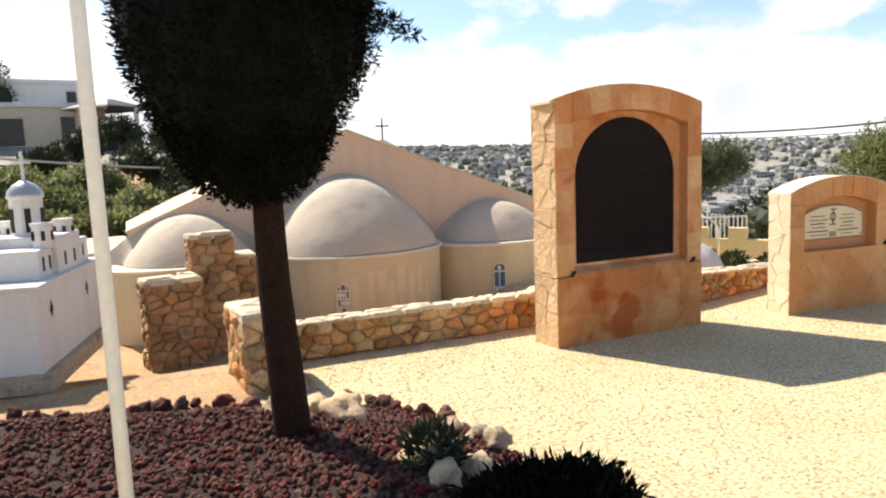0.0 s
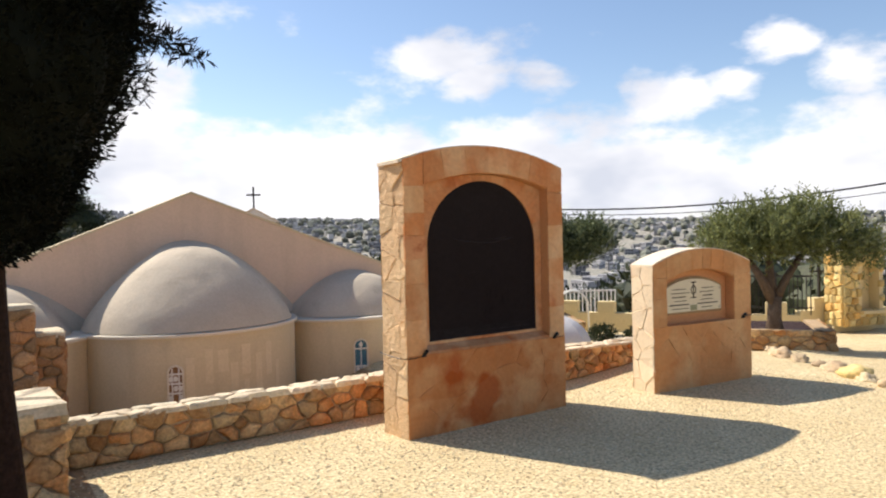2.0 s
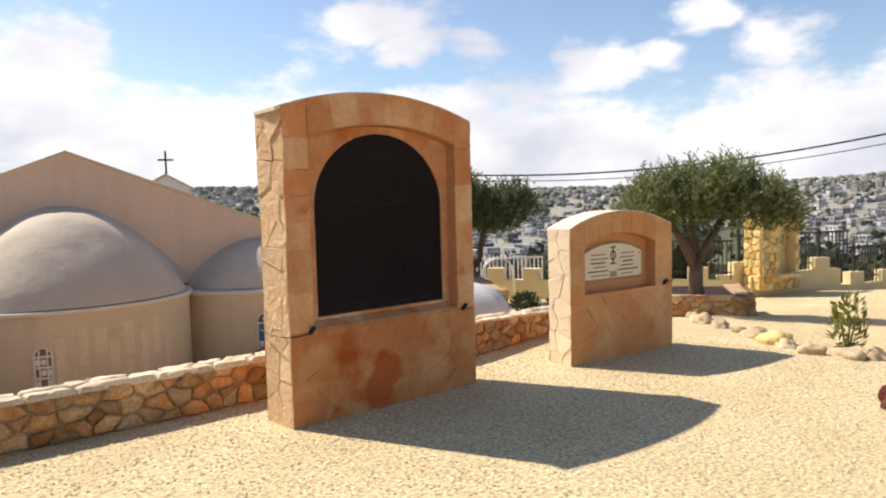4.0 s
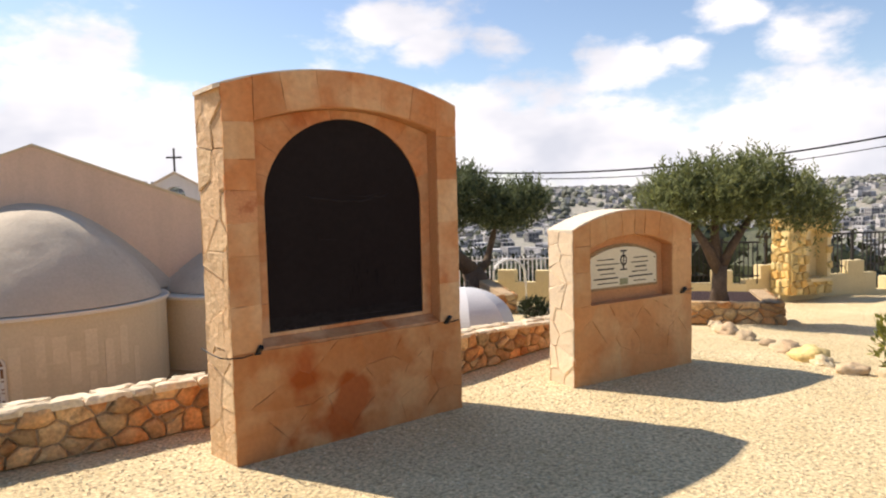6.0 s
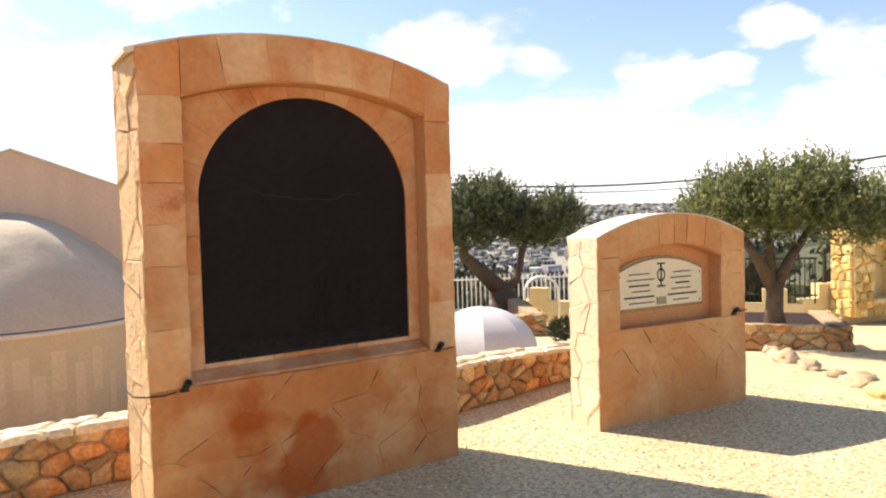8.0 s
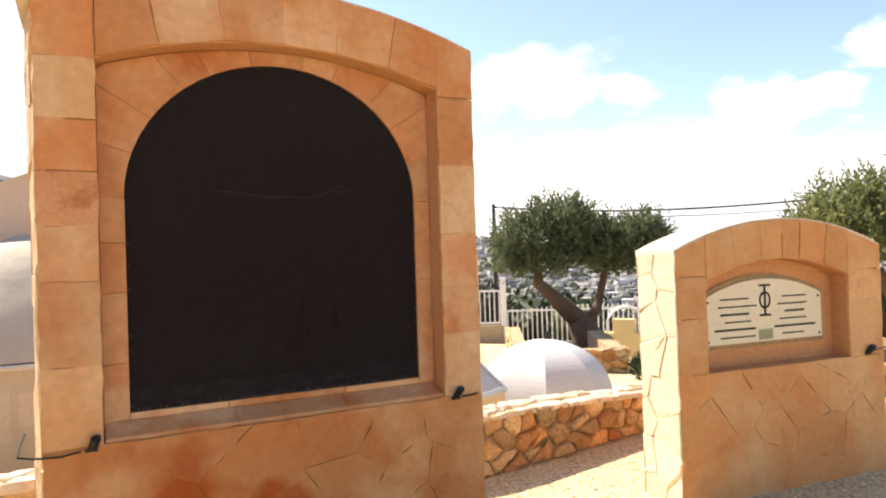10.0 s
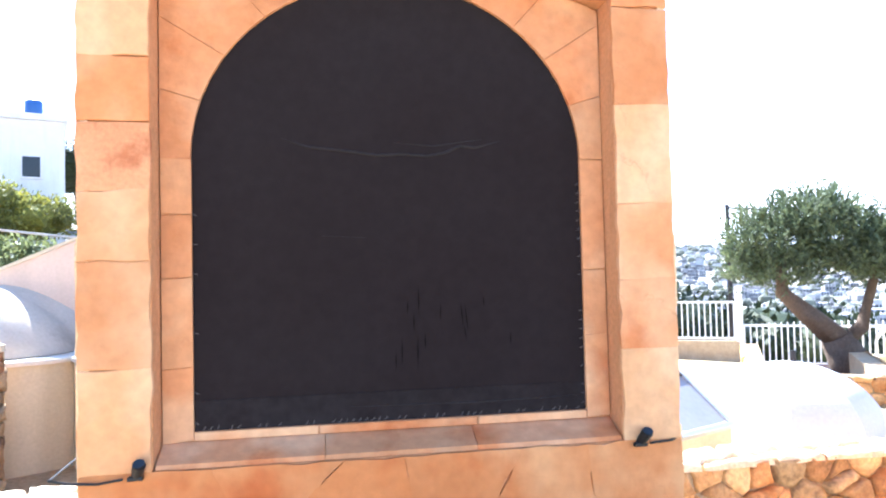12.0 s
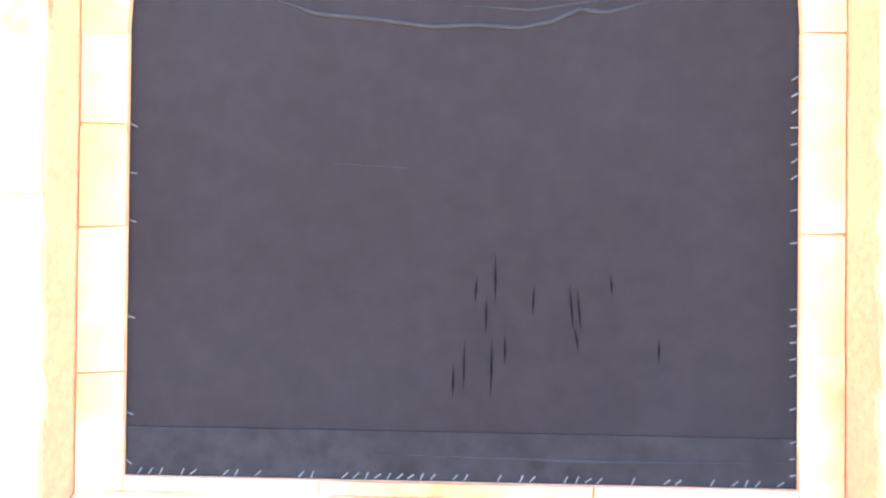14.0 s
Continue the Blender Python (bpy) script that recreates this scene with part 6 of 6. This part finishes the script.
# loose pebbles on the forecourt
vs, fs = [], []
pv = [(math.cos(radians(72 * k)), math.sin(radians(72 * k)), -0.2) for k in range(5)] + [(0.55 * math.cos(radians(72 * k + 20)), 0.55 * math.sin(radians(72 * k + 20)), 0.5) for k in range(5)]
pf = [(k, (k + 1) % 5, 5 + (k + 1) % 5, 5 + k) for k in range(5)] + [(5, 6, 7, 8, 9)]
made = 0
while made < 15000:
    x, y = r2.uniform(-2.6, 5.2), r2.uniform(-4.6, 0.8)
    if bed_inside(x, y) or (y < -2.2 and r2.random() < 0.35):
        continue
    s, t = r2.uniform(0.004, 0.014), r2.uniform(0, 6.28)
    c, sn = math.cos(t) * s, math.sin(t) * s
    o = len(vs)
    z = ground_z(x, y)
    vs += [(x + q[0] * c - q[1] * sn, y + q[0] * sn + q[1] * c, z + q[2] * s) for q in pv]
    fs += [tuple(i + o for i in f) for f in pf]
    made += 1
obj("pebbles", mesh_of("pebbles", vs, fs, M["pebble"]), None, "loose pale tan pebbles on the forecourt", "gravel", kind="stuff")


# ---------------------------------------------------------------- houses and trees on the slope
def house(at, turn, w, d, h, label, windows, roof=""):
    hs = thing("house", at, label, "house", "houses on the slope", turn)
    bm = bmesh.new()
    box(bm, -w / 2, 0, -3.0, w / 2, d, h, 0.03)
    wall = part("wall", bm, M["house_wall"] if roof != "white" else M["white_paint"], hs)
    bm = bmesh.new()
    box(bm, -w / 2 - 0.12, -0.12, h, w / 2 + 0.12, d + 0.12, h + 0.25, 0.02)
    part("parapet", bm, M["white_paint"], hs)
    for x, z, ww, hh in windows:
        b = bmesh.new()
        box(b, x - ww / 2, -0.03, z, x + ww / 2, 0.05, z + hh)
        win = part("window", b, M["glass_dark"], hs)
        b = bmesh.new()
        box(b, x - ww / 2 - 0.08, -0.1, z - 0.08, x + ww / 2 + 0.08, 0.02, z)
        part("sill", b, M["white_paint"], win)
    return hs


house((-7.6, 38.5, 3.2), 4, 7.0, 7, 2.7, "beige stone house with a flat roof on the slope", [(-1.2, 0.6, 1.3, 1.5), (1.6, 0.9, 0.7, 1.3)])
house((-7.3, 40.5, 4.6), 4, 4.6, 6, 2.8, "white upper storey of a stepped hillside house", [(1.5, 1.2, 0.5, 1.2)], "white")
PV = thing("pavilion", (-3.9, 38.0, 3.6), "dark roofed open pavilion on posts on the slope", "pavilion")
bm = bmesh.new()
lathe(bm, [(2.4, 2.1), (2.3, 2.2), (0.3, 2.7), (0.0, 2.72)], 0, 0, 4)
part("roof", bm, M["iron"], PV)
for x, y in ((-1.4, -1.4), (1.4, -1.4), (1.4, 1.4), (-1.4, 1.4)):
    bm = bmesh.new()
    box(bm, x - 0.1, y - 0.1, -2, x + 0.1, y + 0.1, 2.15)
    part("post", bm, M["house_wall"], PV)
bm = bmesh.new()
box(bm, -1.5, -1.5, -2.0, 1.5, 1.5, 0.5)
part("deck", bm, M["iron"], PV)
house((-13.2, 25.6, 4.0), 22, 7.5, 7, 3.6, "white house with dark windows above a fence", [(-1.2, 1.35, 0.7, 0.8), (0.5, 1.35, 0.7, 0.8), (2.6, 1.35, 0.6, 0.8)], "white")
house((-13.4, 46.0, 5.4), 10, 5.0, 5, 4.6, "pale house with a flat roof among the trees", [(1.2, 1.6, 1.0, 1.2)])
house((-21.6, 49.6, 7.6), 14, 6.0, 5, 5.0, "white upper house with a dark window among trees", [(1.4, 2.6, 1.2, 1.5)], "white")
for at in ((-14.2, 47.2, 10.5), (-20.3, 50.6, 13.1)):
    TK = thing("water_tank", at, "blue plastic water tank on a flat roof", "water tank", "roof tanks")
    bm = bmesh.new()
    lathe(bm, [(0.55, 0.0), (0.58, 0.1), (0.58, 1.1), (0.4, 1.25), (0.0, 1.28)], 0, 0, 16)
    part("drum", bm, M["tank_blue"], TK, smooth=True)
    bm = bmesh.new()
    box(bm, -0.6, -0.6, -0.25, 0.6, 0.6, 0.0)
    part("stand", bm, M["iron"], TK)
# fence below the white house
SF = thing("slope_fence", (-11.8, 21.6, 1.05), "light metal bar fence along the slope", "fence", "", 20)
bm = bmesh.new()
box(bm, -6, -0.1, -2.0, 6, 0.1, 0.35)
part("footing", bm, M["coping"], SF)
for z in (0.42, 1.35):
    bm = bmesh.new()
    box(bm, -6, -0.02, z, 6, 0.02, z + 0.05)
    part("rail", bm, M["iron"], SF)
for k in range(61):
    bm = bmesh.new()
    x = -6 + 0.2 * k
    box(bm, x - 0.02, -0.02, 0.35, x + 0.02, 0.02, 1.4)
    part("bar", bm, M["iron"], SF)


def slope_tree(at, crown_clumps, count, size, mat, label, seed, trunk_h=1.2, name="tree"):
    tr = thing(name, at, label, "tree", "trees on the slope")
    bm = bmesh.new()
    tube(bm, [(0, 0, -0.6), (0.03, 0.02, trunk_h * 0.6), (0.0, 0.0, trunk_h * 1.3)], [0.16, 0.12, 0.06], 8)
    part("trunk", bm, M["bark"], tr, smooth=True)
    rg = np.random.default_rng(seed)
    v = leaves(crown_clumps, count, size, size * 0.22, rg, out=0.5, up=0.3, shell=0.4)
    extra = merge(*[ellipsoid(c, [k * 0.72 for k in r], 2, seed, 0.3) for c, r in crown_clumps])
    obj("crown", leaf_mesh("crown", v, mat, extra), tr)
    return tr


tr = random.Random(77)
for x, y, s, mat in ((-3.7, 16.6, 0.85, "olive_leaf"), (-2.6, 17.4, 0.9, "olive_leaf"), (-1.6, 18.6, 0.95, "dark_leaf"), (-4.6, 16.4, 0.8, "olive_leaf"), (-5.2, 17.6, 0.75, "olive_leaf"), (-4.3, 18.7, 0.8, "olive_leaf"), (-3.2, 19.4, 0.85, "olive_leaf"), (-6.1, 16.8, 0.7, "olive_leaf"), (-5.9, 18.8, 0.85, "olive_leaf"), (-4.4, 20.5, 0.95, "olive_leaf"), (-2.6, 22.5, 1.0, "dark_leaf"), (-1.0, 21.0, 0.95, "dark_leaf"), (0.6, 24.0, 1.0, "dark_leaf"), (-6.2, 23.0, 0.9, "dark_leaf"), (-5.0, 27.5, 0.95, "dark_leaf"), (-2.0, 28.5, 1.1, "dark_leaf"),
                     (0.4, 30.0, 1.7, "dark_leaf"), (2.2, 29.0, 1.6, "dark_leaf"), (-13.2, 40.5, 3.0, "dark_leaf"), (-11.2, 41.0, 2.6, "dark_leaf"), (-6.6, 19.8, 1.0, "olive_leaf"), (-7.6, 19.0, 1.0, "olive_leaf"), (-8.6, 18.6, 1.0, "olive_leaf"),
                     (-9.6, 23.4, 1.5, "green_leaf"), (-10.8, 23.0, 1.5, "green_leaf"), (-12.0, 23.2, 1.5, "green_leaf"), (-13.4, 22.6, 1.0, "green_leaf"), (-15.0, 39, 2.6, "dark_leaf"), (-3.5, 33, 1.0, "dark_leaf"), (3.6, 33, 2.0, "dark_leaf")):
    cl = [((tr.uniform(-0.7, 0.7) * s, tr.uniform(-0.5, 0.5) * s, (0.9 + tr.uniform(0, 0.8)) * s), (tr.uniform(0.5, 0.8) * s, tr.uniform(0.5, 0.8) * s, tr.uniform(0.45, 0.65) * s)) for k in range(5)]
    slope_tree((x, y, ground_z(x, y)), cl, int(2600 * s), 0.17, M[mat], {"dark_leaf": "dense dark green tree on the slope", "olive_leaf": "grey green bushy tree on the slope", "green_leaf": "light green garden shrub on the slope"}[mat], int(x * 7 + y * 13) % 991, 1.0 * s)
slope_tree((-10.1, 19.6, ground_z(-10.1, 19.6)), [((0, 0, 1.5), (0.28, 0.28, 1.6)), ((0, 0, 2.4), (0.2, 0.2, 1.1))], 3500, 0.14, M["cypress"], "young slim cypress by the slope fence", 91, 0.5)

# trees below the boundary wall, one mass of foliage
cl = []
for k in range(150):
    head, d = radians(tr.uniform(14, 100)), tr.uniform(27, 75)
    x, y = d * math.sin(head), d * math.cos(head)
    s = tr.uniform(1.0, 2.1)
    cl.append(((x, y, ground_z(x, y) + s * 0.7), (s * 1.3, s * 1.3, s)))
fv = leaves(cl, 34000, 0.42, 0.12, np.random.default_rng(3), out=0.5, up=0.3, shell=0.5)
ex = merge(*[ellipsoid(c, [k * 0.8 for k in r], 2, i, 0.35) for i, (c, r) in enumerate(cl)])
obj("woodland", leaf_mesh("woodland", fv, M["dark_leaf"], ex), None, "dark scrub and trees falling away below the boundary wall", "trees", kind="stuff")

# the town across the valley
vs, fs, ms = [], [], []
for k in range(5200):
    head, d = radians(tr.uniform(5, 108)), 110 + 1650 * tr.random() ** 0.8
    x, y = d * math.sin(head), d * math.cos(head)
    w, dp, h = tr.uniform(5, 10), tr.uniform(5, 9), tr.uniform(3, 7)
    if d < 320 and tr.random() < 0.6:
        continue
    a = tr.uniform(0, 3.14)
    c, s = math.cos(a), math.sin(a)
    z = ground_z(x, y) - 2
    o = len(vs)
    for zz in (z, z + h + 2):
        for u, v in ((-w / 2, -dp / 2), (w / 2, -dp / 2), (w / 2, dp / 2), (-w / 2, dp / 2)):
            vs.append((x + u * c - v * s, y + u * s + v * c, zz))
    fs += [tuple(o + i for i in q) for q in ((4, 5, 6, 7), (0, 1, 5, 4), (1, 2, 6, 5), (2, 3, 7, 6), (3, 0, 4, 7))]
    ms += [0] * 5
    if d < 900:
        for e in range(4):
            p, q = Vector(vs[o + e]), Vector(vs[o + (e + 1) % 4])
            nrm = Vector((q.y - p.y, p.x - q.x, 0)).normalized() * 0.12
            for f in (0.2, 0.5, 0.8):
                for zz in (z + 3.2, z + 6.4):
                    if zz + 1.8 > z + h + 2:
                        continue
                    m1 = p.lerp(q, f - 0.07) + nrm
                    m2 = p.lerp(q, f + 0.07) + nrm
                    oo = len(vs)
                    vs += [(m1.x, m1.y, zz), (m2.x, m2.y, zz), (m2.x, m2.y, zz + 1.7), (m1.x, m1.y, zz + 1.7)]
                    fs.append((oo, oo + 1, oo + 2, oo + 3))
                    ms.append(1)
me = mesh_of("town", vs, fs, M["town"])
me.materials.append(M["town_window"])
me.polygons.foreach_set("material_index", ms)
obj("town", me, None, "crowded pale houses of a town across the valley", "town", kind="stuff")
vs, fs = [], []
pv, pf = ellipsoid((0, 0, 0.5), (1, 1, 0.8), 1, 4, 0.5)
for k in range(2400):
    head, d = radians(tr.uniform(5, 108)), 80 + 1500 * tr.random() ** 0.8
    x, y = d * math.sin(head), d * math.cos(head)
    s = tr.uniform(2.0, 5.0) * (1 + d / 1500)
    z = ground_z(x, y)
    o = len(vs)
    vs += [(x + q[0] * s, y + q[1] * s, z + q[2] * s) for q in pv]
    fs += [tuple(i + o for i in f) for f in pf]
obj("far_trees", mesh_of("far_trees", vs, fs, M["far_leaf_hazy"]), None, "trees scattered between the houses of the town, greyed by painted haze", "trees", kind="stuff")

# ---------------------------------------------------------------- overhead lines


def overhead(name, a, b, sag, radius, mat, label):
    pts = []
    for k in range(25):
        t = k / 24
        p = Vector(a).lerp(Vector(b), t)
        p.z -= sag * 4 * t * (1 - t)
        pts.append(tuple(p))
    return cable(name, pts, radius, mat, label)


UP = thing("utility_pole", (12.6, 17.0, -1.6), "thin grey utility pole beyond the fence", "pole")
bm = bmesh.new()
tube(bm, [(0, 0, -1), (0, 0, 4.7)], [0.09, 0.06], 8)
part("shaft", bm, M["iron"], UP)
overhead("overhead_line", (12.6, 17.0, 3.0), (22.0, 1.5, 3.6), 0.75, 0.028, M["black_metal"], "dark overhead cable sagging across the view")
overhead("overhead_line", (12.6, 17.0, 2.85), (22.0, 1.5, 3.3), 0.75, 0.014, M["black_metal"], "thin dark overhead cable sagging across the view")
overhead("overhead_line", (-12.5, 16.0, 3.3), (2.5, 23.0, 1.9), 0.25, 0.04, M["pale_cable"], "pale cable hanging across the slope")
